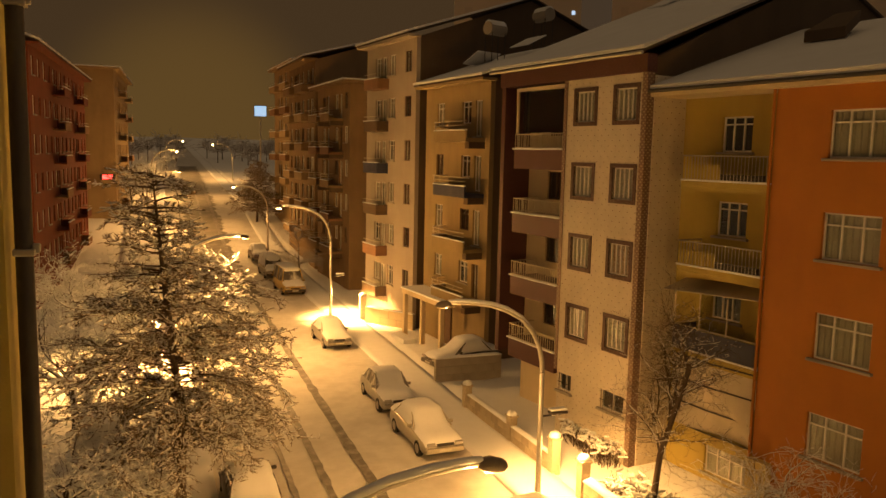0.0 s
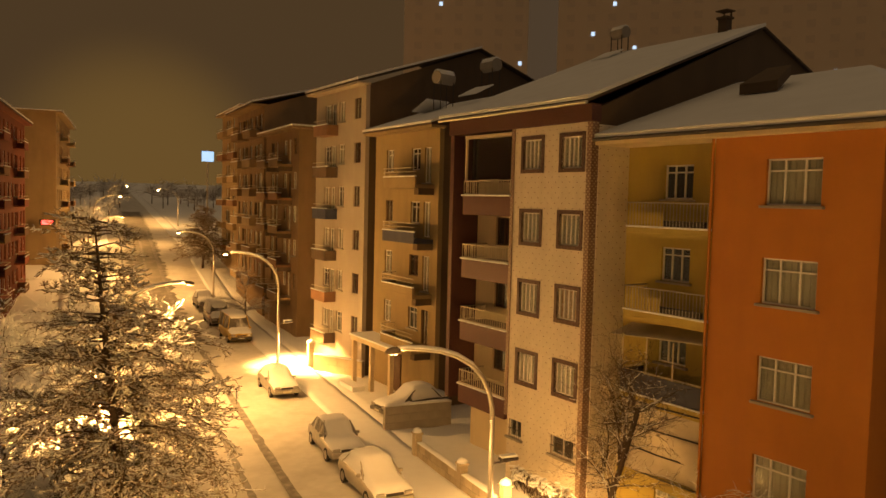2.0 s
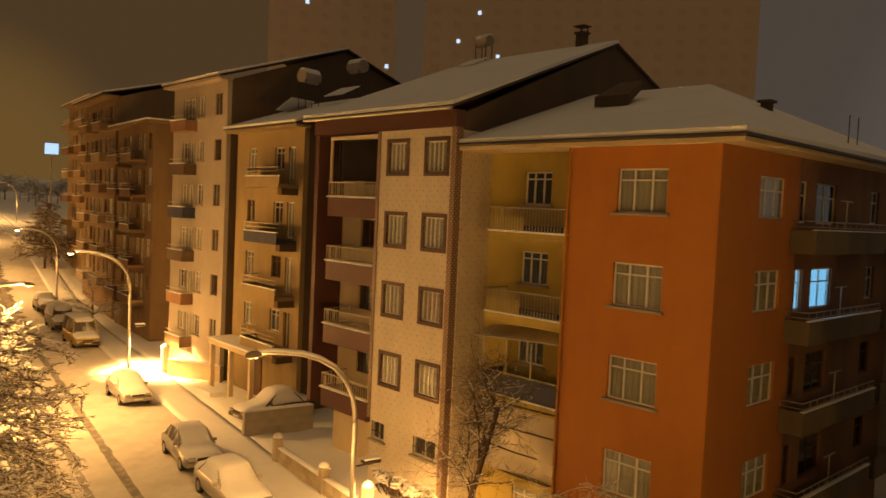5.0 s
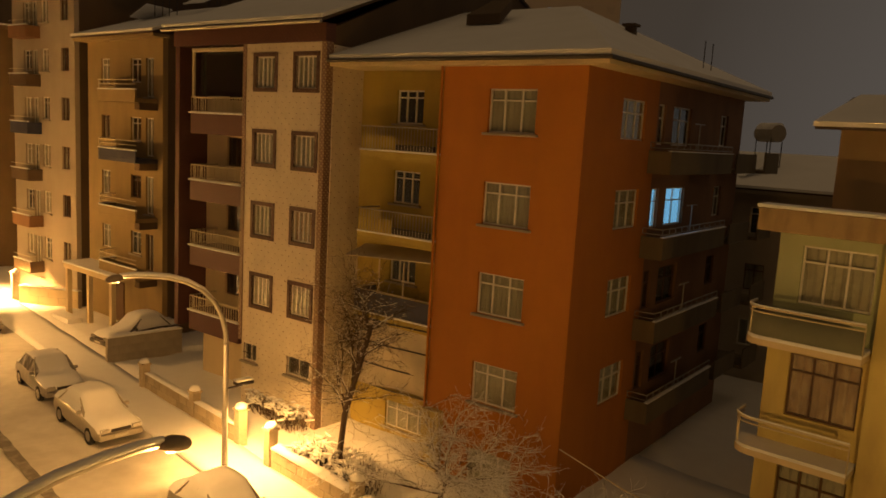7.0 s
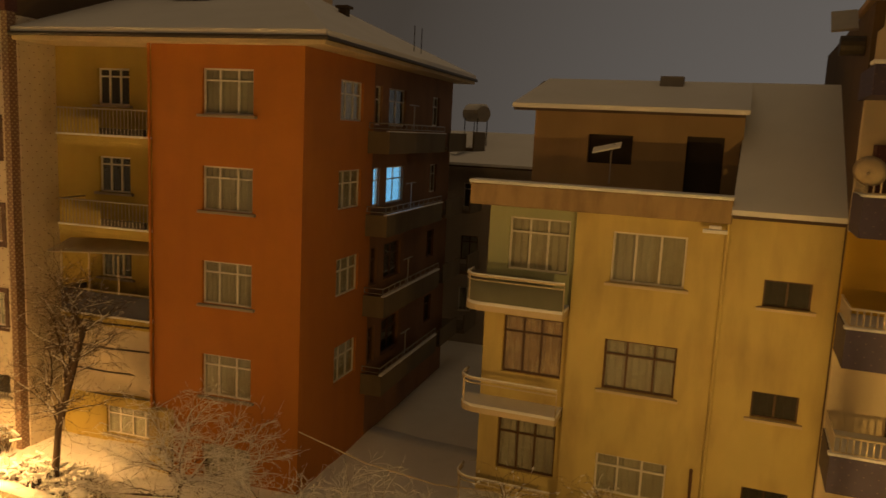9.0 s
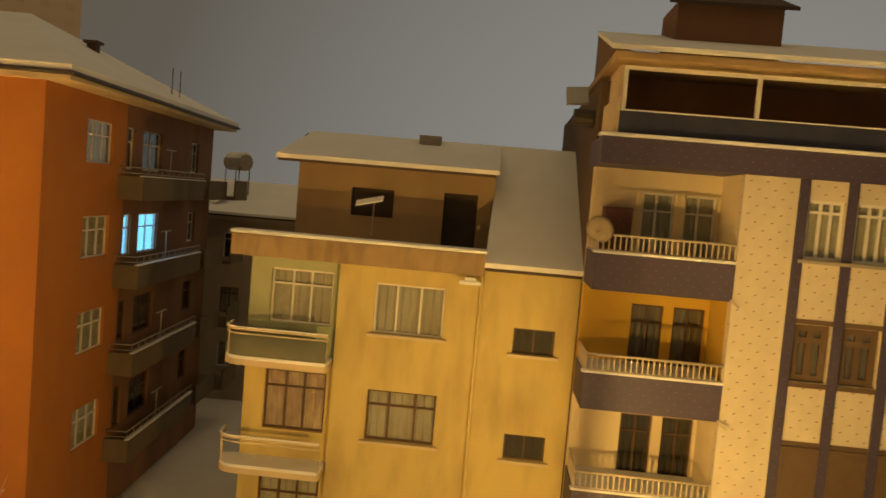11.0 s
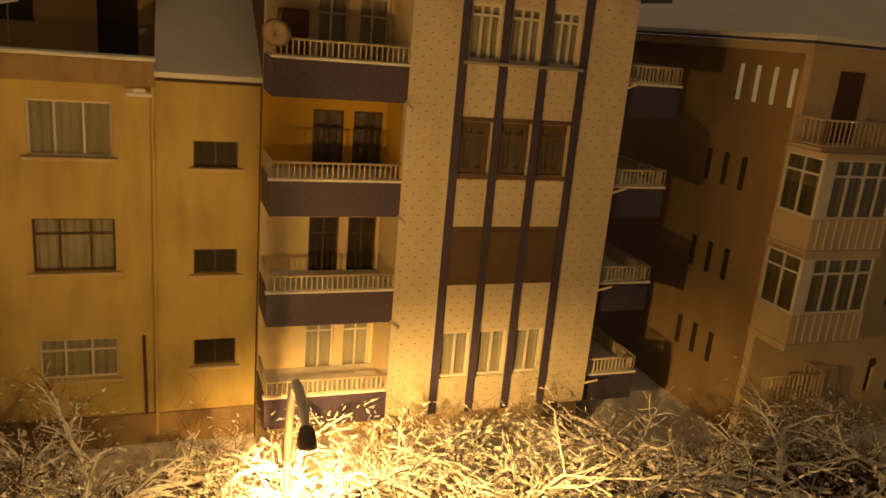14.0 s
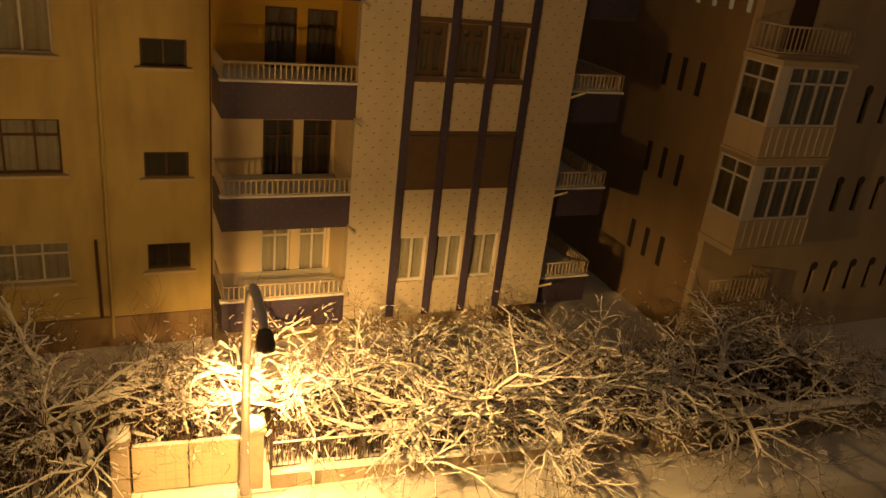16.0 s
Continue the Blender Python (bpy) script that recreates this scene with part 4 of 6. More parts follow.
def dish_mesh(r):
    bm = bmesh.new()
    rings = []
    for k in range(1, 5):
        q = r * k / 4
        rings.append([bm.verts.new((q * math.cos(a * math.tau / 18), q * math.sin(a * math.tau / 18), 0.28 * q * q / r)) for a in range(18)])
    c = bm.verts.new((0, 0, 0))
    for a in range(18):
        bm.faces.new((c, rings[0][a], rings[0][(a + 1) % 18]))
        for p, q in zip(rings, rings[1:]):
            bm.faces.new((p[a], q[a], q[(a + 1) % 18], p[(a + 1) % 18]))
    bmesh.ops.solidify(bm, geom=bm.faces[:], thickness=0.012)
    tube(bm, [(0, -r * 0.9, 0.1), (0, -r * 0.3, r * 0.95)], 0.012, 5)
    tube(bm, [(0, 0, -0.01), (0, 0, -0.18)], 0.03, 6)
    return bm


PANEL_BLOCK = panel_block()


# ---- the bay-windowed house beyond the dark passage ----
def bay_house():
    b = thing("apartment_building", pose(19.2, -15.5, 0, 0, 0, 95), "dim cream apartment house with glazed bays and arched slit windows", "building", "apartment houses")
    slits = [(-5.3 - 0.95 * k, -5.02 - 0.95 * k, z, z + 1.1) for k in range(6) for z in (7.55, 4.5, 1.4)]
    part("front_wall", wall_mesh(-16.0, 0.0, 0, 12.2, 0, 0.3, slits), CREAM, b, "cream rendered wall in dim light")
    for q in slits:
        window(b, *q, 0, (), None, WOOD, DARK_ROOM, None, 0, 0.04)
        bm = bmesh.new()
        tube(bm, [((q[0] + q[1]) / 2, 0.01, q[3]), ((q[0] + q[1]) / 2, 0.03, q[3])], 0.155, 12)
        part("arch_head", bm, WOOD, b)
    side = [(1.5 + 0.85 * k, 1.72 + 0.85 * k, z, z + 1.05) for k in range(3) for z in (7.9, 4.9, 2.0)]
    # darker TAN beside the CREAM front: this side's shade is in the colour
    sw = part("side_wall", wall_mesh(0, 16, 0, 12.2, 0, 0.3, side), TAN, b, "side wall with slit windows, shade in its tan")
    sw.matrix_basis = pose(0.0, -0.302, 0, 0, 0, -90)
    for i, q in enumerate(side):
        # dark plate over each slit in place of the unlit inside
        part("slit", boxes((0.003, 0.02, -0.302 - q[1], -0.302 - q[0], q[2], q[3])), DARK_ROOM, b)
    for k in range(4):
        part("lit_slit", boxes((0.004, 0.03, -0.62 - 0.75 * k, -0.46 - 0.75 * k, 10.65, 11.75)), SLIT_LIGHT, b, "pale slit window under the eaves")
    # bays
    for i, z in enumerate((7.45, 4.62)):
        y1 = 1.5
        bay = part("bay", boxes((-2.45, 0.28, 0.002, y1, z - 0.55, z + 0.35), (-2.5, 0.33, 0.002, y1 + 0.05, z - 0.75, z - 0.552)), CREAM, b, "cream bay apron")
        for k in range(9):
            part("apron_batten", boxes((-2.4 + 0.3 * k, -2.36 + 0.3 * k, y1 + 0.002, y1 + 0.03, z - 0.5, z + 0.33)), PVC, bay)
        window(b, -2.42, -0.12, z + 0.35, z + 2.05, y1, (0.25, 0.5, 0.75), 0.72, PVC, BAY_ROOM, None, 0, 0.07, "bay_window", 0.03)
        wd = window(b, 0, 1.4, z + 0.35, z + 2.05, 0, (0.5,), 0.72, PVC, BAY_ROOM, None, 0, 0.07, "bay_window", 0.03)
        wd.matrix_basis = pose(0.26, 0.06, z + 0.35, 0, 0, 90) @ pose(0, 0, 0, 0, 0, 180) @ pose(-1.4, 0, 0)
        part("bay_post", boxes((-0.10, 0.28, y1 - 0.12, y1, z + 0.352, z + 2.05)), PVC, bay)
        part("bay_cap", boxes((-2.5, 0.33, 0.002, y1 + 0.06, z + 2.052, z + 2.2)), CREAM, bay)
    bal = part("balcony", boxes((-2.45, 0.28, 0.003, 1.25, 9.66, 9.75)), CREAM, b)
    railing(bal, [(-2.4, 0.05), (-2.4, 1.2), (0.22, 1.2), (0.22, 0.05)], 9.75, 10.5, 0.17, RAIL_PAINT, 0.03, 0.016)
    part("recess_door", boxes((-2.0, -1.1, 0.002, 0.03, 9.75, 11.8)), WOOD, b)
    bal = part("balcony", boxes((-2.3, 0.2, 0.003, 0.9, 1.7, 1.85)), CREAM, b)
    railing(bal, [(-2.25, 0.05), (-2.25, 0.85), (0.15, 0.85)], 1.85, 2.7, 0.17, RAIL_PAINT, 0.03, 0.016)
    part("eave_box", boxes((-16, 0.6, -16, 0.6, 12.202, 12.45)), CREAM, b)
    for nm, m, dz, th in (("roof", SLATE, 0.0, 0.08), ("roof_snow", ROOF_SNOW, 0.085, 0.14)):
        part(nm, hip_sheet([(-16, 0.7, 12.46 + dz), (0.7, 0.7, 12.46 + dz), (-7.0, -8, 15.0 + dz), (-16, -8, 15.0 + dz)], th), m, b, "snow on the roof" if dz else "")
        part(nm, hip_sheet([(0.7, 0.7, 12.46 + dz), (0.7, -16.6, 12.46 + dz), (-7.0, -8, 15.0 + dz)], th), m, b, "snow on the roof" if dz else "")
    part("rear_wall", boxes((-16, 0, -16.6, -16.3, 0, 12.2)), TAN, b)
    return b


BAY_HOUSE = bay_house()


# ---- houses along the street ----
def ribbon(pts, z0, z1, thick):
    """An upright strip of some thickness along plan points."""
    bm, rows = bmesh.new(), []
    for x, y in pts:
        rows.append([bm.verts.new(p) for p in ((x, y, z0), (x, y, z1), (x - thick * 0.3, y - thick, z1), (x - thick * 0.3, y - thick, z0))])
    for a, c in zip(rows, rows[1:]):
        for k in range(4):
            bm.faces.new((a[k], a[(k + 1) % 4], c[(k + 1) % 4], c[k]))
    bm.faces.new(rows[0]); bm.faces.new(rows[-1][::-1])
    return bm


def street_house(name_label, m, length, floors, storey, base, mats, balc, side_mat, depth=12.0, roof=True, lit=(), gable=2.6, eave=0.5, group="apartment houses", rounded=False):
    """A house front along local x from 0 to length. balc: (s0, s1, depth) spans with balconies; the rest has windows."""
    b = thing("apartment_building", m, name_label, "building", group)
    top = base + floors * storey
    holes, todo = [], []
    for f in range(floors):
        z = base + f * storey
        s = 0.7
        while s < length - 1.6:
            span = next((q for q in balc if q[0] - 0.2 <= s <= q[1] - 0.4), None)
            if span:
                h = (span[0] + 0.4, min(span[0] + 1.2, span[1] - 0.2), z + 0.12, z + 2.2)
                h2 = (min(span[0] + 1.7, span[1] - 1.2), min(span[0] + 2.8, span[1] - 0.15), z + 0.9, z + 2.2)
                holes += [h, h2]; todo += [(h, f), (h2, f)]
                s = span[1] + 0.6
            else:
                h = (s, s + 1.0, z + 0.85, z + 2.25)
                holes.append(h); todo.append((h, f))
                s += 2.6
    part("front_wall", wall_mesh(0, length, base - 6, top, 0, 0.3, holes), mats[0], b)
    for i, (h, f) in enumerate(todo):
        window(b, *h, 0, (0.5,), 0.75 if i % 3 else None, PVC if i % 4 else WOOD, COLD_ROOM if i in lit else (CURTAIN, DARK_ROOM, CURTAIN)[i % 3], CONCRETE if i % 2 else None)
    for f in range(floors):
        z = base + f * storey
        for q in balc if rounded else ():
            pts = [(q[0] + q[1] - x, y) for x, y in rounded_outline(q[0], q[1], q[2], 0.7)]
            bal = part("balcony", extrude_outline(pts + [(q[0], 0.003)], z - 0.22, z), mats[1 + f % (len(mats) - 1)], b, "rounded balcony slab")
            part("front", ribbon(pts, z + 0.004, z + 0.42, 0.07), mats[1 + f % (len(mats) - 1)], bal)
            part("ledge_snow", ribbon([(x + 0.01, y + 0.02) for x, y in pts], z + 0.423, z + 0.49, 0.11), SNOW, bal, "snow on the balcony ledge")
            part("rail", tube(tube(bmesh.new(), [(x, y - 0.03, z + 0.95) for x, y in pts], 0.03, 6), [(x, y - 0.03, z + 0.72) for x, y in pts], 0.02, 6), RAIL_PAINT, bal, smooth=True)
            for x, y in pts[1::3]:
                part("rail_post", boxes((x - 0.015, x + 0.015, y - 0.045, y - 0.015, z + 0.4, z + 0.95)), RAIL_PAINT, bal)
            part("pier", boxes((q[0] + 0.02, q[0] + 0.5, 0.003, q[2] - 0.25, z - 0.6, z - 0.222)), GABLE, bal, "dark beam under the slab")
        for q in () if rounded else balc:
            bal = part("balcony", boxes((q[0], q[1], 0.003, q[2], z - 0.12, z), (q[0], q[1], q[2] - 0.08, q[2], z, z + 0.62), (q[0], q[0] + 0.08, 0.003, q[2] - 0.082, z, z + 0.62), bevel=0.015), mats[1 + f % (len(mats) - 1)], b)
            part("ledge_snow", boxes((q[0] - 0.02, q[1] + 0.02, q[2] - 0.11, q[2] + 0.03, z + 0.622, z + 0.69)), SNOW, bal)
            bm = bmesh.new()
            tube(bm, [(q[0] + 0.04, 0.05, z + 0.95), (q[0] + 0.04, q[2] - 0.04, z + 0.95), (q[1] - 0.04, q[2] - 0.04, z + 0.95)], 0.025, 6)
            part("rail", bm, RAIL_PAINT, bal)
    part("side_wall", boxes((0, 0.3, -depth, -0.302, base - 6, top)), side_mat, b)
    part("side_wall", boxes((length - 0.3, length, -depth, -0.302, base - 6, top)), side_mat, b)
    part("rear_wall", boxes((0.3, length - 0.3, -depth, -depth + 0.3, base - 6, top)), side_mat, b)
    if roof:
        yr, zr = -depth / 2, top + gable
        part("roof_gable", prism([(-0.002, top + 0.002), (yr, zr), (-depth, top + 0.002)], 0.0, 0.3), side_mat, b)
        part("eave_box", boxes((-0.3, length + 0.3, -0.2, eave + 0.25, top + 0.004, top + 0.16)), mats[0], b)
        part("roof", hip_sheet([(-0.35, eave + 0.3, top + 0.17 - 0.0), (length + 0.35, eave + 0.3, top + 0.17), (length + 0.35, yr, zr + 0.1), (-0.35, yr, zr + 0.1)], 0.08), SLATE, b)
        part("roof_snow", hip_sheet([(-0.4, eave + 0.35, top + 0.26), (length + 0.4, eave + 0.35, top + 0.26), (length + 0.4, yr, zr + 0.19), (-0.4, yr, zr + 0.19)], 0.14), ROOF_SNOW, b, "snow on the roof")
        part("roof", hip_sheet([(-0.35, yr, zr + 0.1), (length + 0.35, yr, zr + 0.1), (length + 0.35, -depth - 0.3, top + 0.1), (-0.35, -depth - 0.3, top + 0.1)], 0.08), SLATE, b)
    else:
        part("roof_slab", boxes((-0.5, length + 0.5, -depth, 0.8, top + 0.002, top + 0.22)), mats[0], b)
        part("roof_snow", boxes((-0.55, length + 0.55, -depth, 0.85, top + 0.222, top + 0.36), bevel=0.03), ROOF_SNOW, b, "snow on the flat roof")
    return b


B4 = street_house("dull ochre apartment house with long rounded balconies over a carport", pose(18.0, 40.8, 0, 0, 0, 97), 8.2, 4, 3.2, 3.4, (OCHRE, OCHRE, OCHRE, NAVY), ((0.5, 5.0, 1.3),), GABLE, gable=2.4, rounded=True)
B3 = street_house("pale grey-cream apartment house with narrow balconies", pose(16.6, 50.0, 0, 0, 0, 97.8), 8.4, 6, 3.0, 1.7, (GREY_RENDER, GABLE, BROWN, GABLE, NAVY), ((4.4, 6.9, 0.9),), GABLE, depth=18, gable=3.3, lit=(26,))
B2 = street_house("fawn apartment house with stacked rounded balconies", pose(16.0, 66.0, 0, 0, 0, 93), 11.0, 5, 2.95, 3.2, (FAWN, FAWN, BROWN), ((2.0, 5.5, 1.4), (6.3, 9.8, 1.4)), FAWN, roof=False, rounded=True)
B2B = street_house("taller fawn apartment house with overhanging roof", pose(15.4, 78.2, 0, 0, 0, 92), 13.0, 6, 2.95, 3.4, (FAWN, TAN, FAWN), ((1.0, 4.5, 1.2), (7.0, 10.5, 1.2)), FAWN, gable=2.0, eave=1.0)
B1 = street_house("tan apartment house far along the street", pose(16.4, 94.0, 0, 0, 0, 92), 15.0, 6, 2.9, 5.2, (TAN, BROWN, TAN), ((2.0, 6.0, 1.1), (9.0, 13.0, 1.1)), TAN, roof=False)
L1 = street_house("dark red apartment house on the near side", pose(-7.0, 98.0, 0, 0, 0, -92), 34.0, 6, 2.9, 1.9, (DARK_RED, BROWN, DARK_RED), ((6.0, 9.5, 1.0), (20.0, 23.5, 1.0)), DARK_RED, depth=14, gable=3.0)
L2 = street_house("dim tan apartment house at the bend", pose(-3.4, 134.0, 0, 0, 0, -92), 26.0, 6, 2.9, 4.4, (TAN, BROWN, TAN), ((4.0, 7.5, 1.0), (16.0, 19.5, 1.0)), TAN, depth=12, roof=False)


# ground storey of the tan house: canopy, columns and doorway
def carport():
    b = thing("entrance_canopy", pose(18.0, 40.8, 0, 0, 0, 97), "pale entrance canopy with columns under the tan house", "canopy")
    part("canopy", boxes((2.4, 8.0, 0.02, 1.7, 2.9, 3.2), bevel=0.03), CREAM, b)
    part("canopy_snow", boxes((2.36, 8.04, 0.02, 1.76, 3.202, 3.32), bevel=0.03), SNOW, b)
    for s in (2.6, 5.2, 7.8):
        part("column", boxes((s - 0.14, s + 0.14, 1.35, 1.63, 0, 2.898), bevel=0.02), CREAM, b)
    part("door", boxes((4.0, 5.0, 0.02, 0.08, 0.1, 2.4)), WOOD, b)
    part("step", boxes((5.6, 7.6, 1.75, 2.6, 0, 0.30), bevel=0.03), SNOW, b)
    return b


carport()


# rooftop clutter
def water_heater(m, s=1.0, label="snow-capped rooftop water tank on a stand"):
    t = thing("water_heater", m, label, "water tank", "roof tanks")
    bm = bmesh.new(); tube(bm, [(-0.55 * s, 0, 1.15 * s), (0.55 * s, 0, 1.15 * s)], 0.33 * s, 16)
    part("tank", bm, CONCRETE, t)
    bm = bmesh.new(); tube(bm, [(-0.5 * s, 0, 1.27 * s), (0.5 * s, 0, 1.27 * s)], 0.3 * s, 12)
    part("snow_cap", bm, SNOW, t, smooth=True)
    for x in (-0.45, 0.45):
        for y in (-0.25, 0.25):
            part("leg", boxes((x * s - 0.02, x * s + 0.02, y * s - 0.02, y * s + 0.02, -0.6, 0.95 * s)), DARK_STEEL, t)
    part("panel", hip_sheet([(-0.8 * s, 0.4 * s, 0.0), (0.8 * s, 0.4 * s, 0.0), (0.8 * s, 1.5 * s, -0.55 * s), (-0.8 * s, 1.5 * s, -0.55 * s)], 0.07), SNOW, t)
    return t


water_heater(pose(20.6, 46.3, 18.55, 0, 0, 20), 1.25)
water_heater(pose(23.0, 44.4, 19.35, 0, 0, 100), 1.2)
water_heater(pose(25.6, 34.6, 20.2, 0, 0, 95), 0.9)
water_heater(pose(42.4, 18.9, 11.45, 0, 0, 60), 1.4)


# ---- lamp posts ----
def lamp_post(m, label, fixture=True, drop=0.009, tall=0.0):
    """Tapered post with a long arched arm towards local -x and a flat lantern; a small floodlight low on the other side. tall: metres more or less than usual."""
    t = thing("street_lamp", m, label, "street lamp", "street lamps")
    bm = bmesh.new()
    tube(bm, [(0, 0, -0.2), (0, 0, 1.0), (0, 0, 4.7 + tall)], [0.12, 0.10, 0.087], 12)
    part("post", bm, STEEL, t, smooth=True)
    part("base", boxes((-0.15, 0.15, -0.15, 0.15, -0.1, 0.35), bevel=0.03), STEEL, t)
    bm = bmesh.new()
    pts = [(0, 0, 4.6), (-0.03, 0, 5.1), (-0.15, 0, 5.6), (-0.42, 0, 6.15), (-0.85, 0, 6.6), (-1.4, 0, 6.92), (-2.0, 0, 7.12), (-2.6, 0, 7.22), (-3.15, 0, 7.27), (-3.5, 0, 7.27)]
    pts = [(a, c, z + tall) for a, c, z in pts]
    tube(bm, pts, [0.085, 0.085, 0.084, 0.082, 0.08, 0.078, 0.075, 0.07, 0.066, 0.06], 10)
    part("arm", bm, STEEL, t, smooth=True)
    bm = bmesh.new()
    for i, (x, w, z0, z1) in enumerate(((-3.42, 0.06, 7.2, 7.32), (-3.5, 0.12, 7.16, 7.35), (-3.68, 0.15, 7.12, 7.36), (-3.84, 0.13, 7.12, 7.31), (-3.92, 0.06, 7.15, 7.25))):
        ring = [bm.verts.new((x, a * w, z + tall)) for a, z in ((-1, z0 + 0.03), (-0.7, z0), (0.7, z0), (1, z0 + 0.03), (0.75, z1 - 0.03), (0, z1), (-0.75, z1 - 0.03))]
        if i:
            for k in range(7): bm.faces.new((last[k], last[(k + 1) % 7], ring[(k + 1) % 7], ring[k]))
        else: bm.faces.new(ring)
        last = ring
    bm.faces.new(last[::-1])
    head = part("lantern", bm, LANTERN, t, "dull brown cut-off lantern", smooth=True)
    part("lens", boxes((-3.82, -3.54, -0.08 - drop * 0.6, 0.08 + drop * 0.6, 7.119 - drop + tall, 7.119 + tall)), LAMP_GLOW, head, "glowing sodium lens")
    bm = bmesh.new()
    tube(bm, [(p[0], p[1], p[2] + 0.055) for p in pts[3:]], [0.05, 0.075, 0.085, 0.085, 0.08, 0.075, 0.06], 8)
    part("arm_snow", bm, SNOW, t, "snow along the arm", smooth=True)
    if fixture:
        part("bracket", boxes((0.05, 0.75, -0.025, 0.025, 3.12, 3.17)), DARK_STEEL, t)
        fl = part("floodlight", boxes((0.35, 1.0, -0.16, 0.16, 3.18, 3.30), bevel=0.03), DARK_STEEL, t, "small dark floodlight")
        part("snow_cap", boxes((0.35, 0.98, -0.15, 0.15, 3.302, 3.38), bevel=0.03), SNOW, fl)
        part("flood_lens", boxes((0.46, 0.90, -0.10, 0.10, 3.1755, 3.1795)), LAMP_GLOW, fl)
    return t


# each lantern throws most of its light down, some of it all round
for i, (x, y, z) in enumerate(FAR_POSTS):
    up = (-1.05, 0.0, 0.95, 0.0, 0.0)[i]
    tone = OLD_SODIUM if i == 0 else SODIUM
    lamp_post(pose(x, y, z), "galvanised street lamp with arched arm, snow along it", i < 3, (0.002, 0.002, 0.06, 0.1, 0.3)[i], up)
    point_lamp("lantern_glow", (x - 3.68, y, z + up + 6.75), (1250, 210, 430, 500, 900)[i], tone)
    spot_lamp("lantern_light", (x - 3.68, y, z + up + 6.74), (x - (0.6 if i == 0 else 3.0), y - (2.6 if i == 0 else 0), z), (9000, 1500, 1700, 2000, 2200)[i], 110 if i == 0 else 158, tone)
    if i < 3:
        spot_lamp("flood_light", (x + 0.7, y, z + 3.05), (x + (2.2, 1.3, 1.3)[i], y - (0.9, 0, 0)[i], z), (2800, 3000, 14000)[i], (138, 136, 122)[i])
for i, (x, y, z) in enumerate(NEAR_POSTS):
    lamp_post(pose(x, y, z, 0, 0, 180), "galvanised street lamp with arched arm, snow along it", i in (0, 1), (0.002, 0.002, 0.02, 0.25, 0.3)[i])
    point_lamp("lantern_glow", (x + 3.68, y, z + 6.75), (470, 2600, 2000, 2000, 1600)[i])
    spot_lamp("lantern_light", (x + 3.68, y, z + 6.74), (x + (1.5 if i == 0 else 3.2), y + (6 if i == 0 else 0), z), (3000, 3200, 3600, 3600, 2400)[i], 150)
    if i in (0, 1):
        spot_lamp("flood_light", (x - 0.7, y, z + 3.05), (x - 1.4, y, z), (1200, 17000)[i], 155)


# ---- garden walls, gate, fence ----
def masonry_wall(p, q, h, thick, label, material=STONE, snow=0.1, course=0.28, size=0.55, z=0.0):
    """A low wall of cut blocks between two ground points, with a snow cap."""
    p, q = Vector((*p, 0)), Vector((*q, 0))
    d = q - p
    t = thing("garden_wall", Matrix.Translation((p.x, p.y, z)) @ Matrix.Rotation(math.atan2(d.y, d.x), 4, "Z"), label, "wall", "garden walls")
    n = d.length
    part("core", boxes((0, n, -thick / 2 + 0.02, thick / 2 - 0.02, -0.3, h)), CONCRETE, t)
    rows = max(1, int(h / course))
    ch = h / rows
    cnt = max(1, int(n / size))
    bw = n / cnt
    bm = mesh_of("block", boxes((0.008, bw - 0.008, -thick / 2, thick / 2, 0.006, ch - 0.006), bevel=0.012), material)
    hb = mesh_of("block", boxes((0.008, bw / 2 - 0.008, -thick / 2, thick / 2, 0.006, ch - 0.006), bevel=0.012), material)
    for r in range(rows):
        for k in range(cnt):
            if r % 2 == 0 or k < cnt - 1:
                part("block", bm, None, t).location = (k * bw + (bw / 2 if r % 2 else 0), 0, r * ch)
        if r % 2:
            part("block", hb, None, t).location = (0, 0, r * ch)
            part("block", hb, None, t).location = (n - bw / 2, 0, r * ch)
    part("snow_cap", snow_ridge(n, thick * 0.62, h, snow), SNOW, t, "snow heaped on the wall", smooth=True)
    return t


def snow_ridge(n, half, z, h):
    bm = bmesh.new()
    rings, k = [], max(3, int(n / 0.25))
    for i in range(k + 1):
        f = h * (0.8 + 0.35 * noise.noise(Vector((i * 0.4, z, n))))
        e = 0.35 if i in (0, k) else 1.0
        rings.append([bm.verts.new((n * i / k, y * half, z + 0.004 + f * u * e)) for y, u in ((-1, 0), (-1.0, 0.45), (-0.6, 0.9), (0, 1.05), (0.6, 0.9), (1.0, 0.45), (1, 0))])
    for a, b in zip(rings, rings[1:]):
        for j in range(6): bm.faces.new((a[j], a[j + 1], b[j + 1], b[j]))
    bm.faces.new(rings[0]); bm.faces.new(rings[-1][::-1])
    return bm


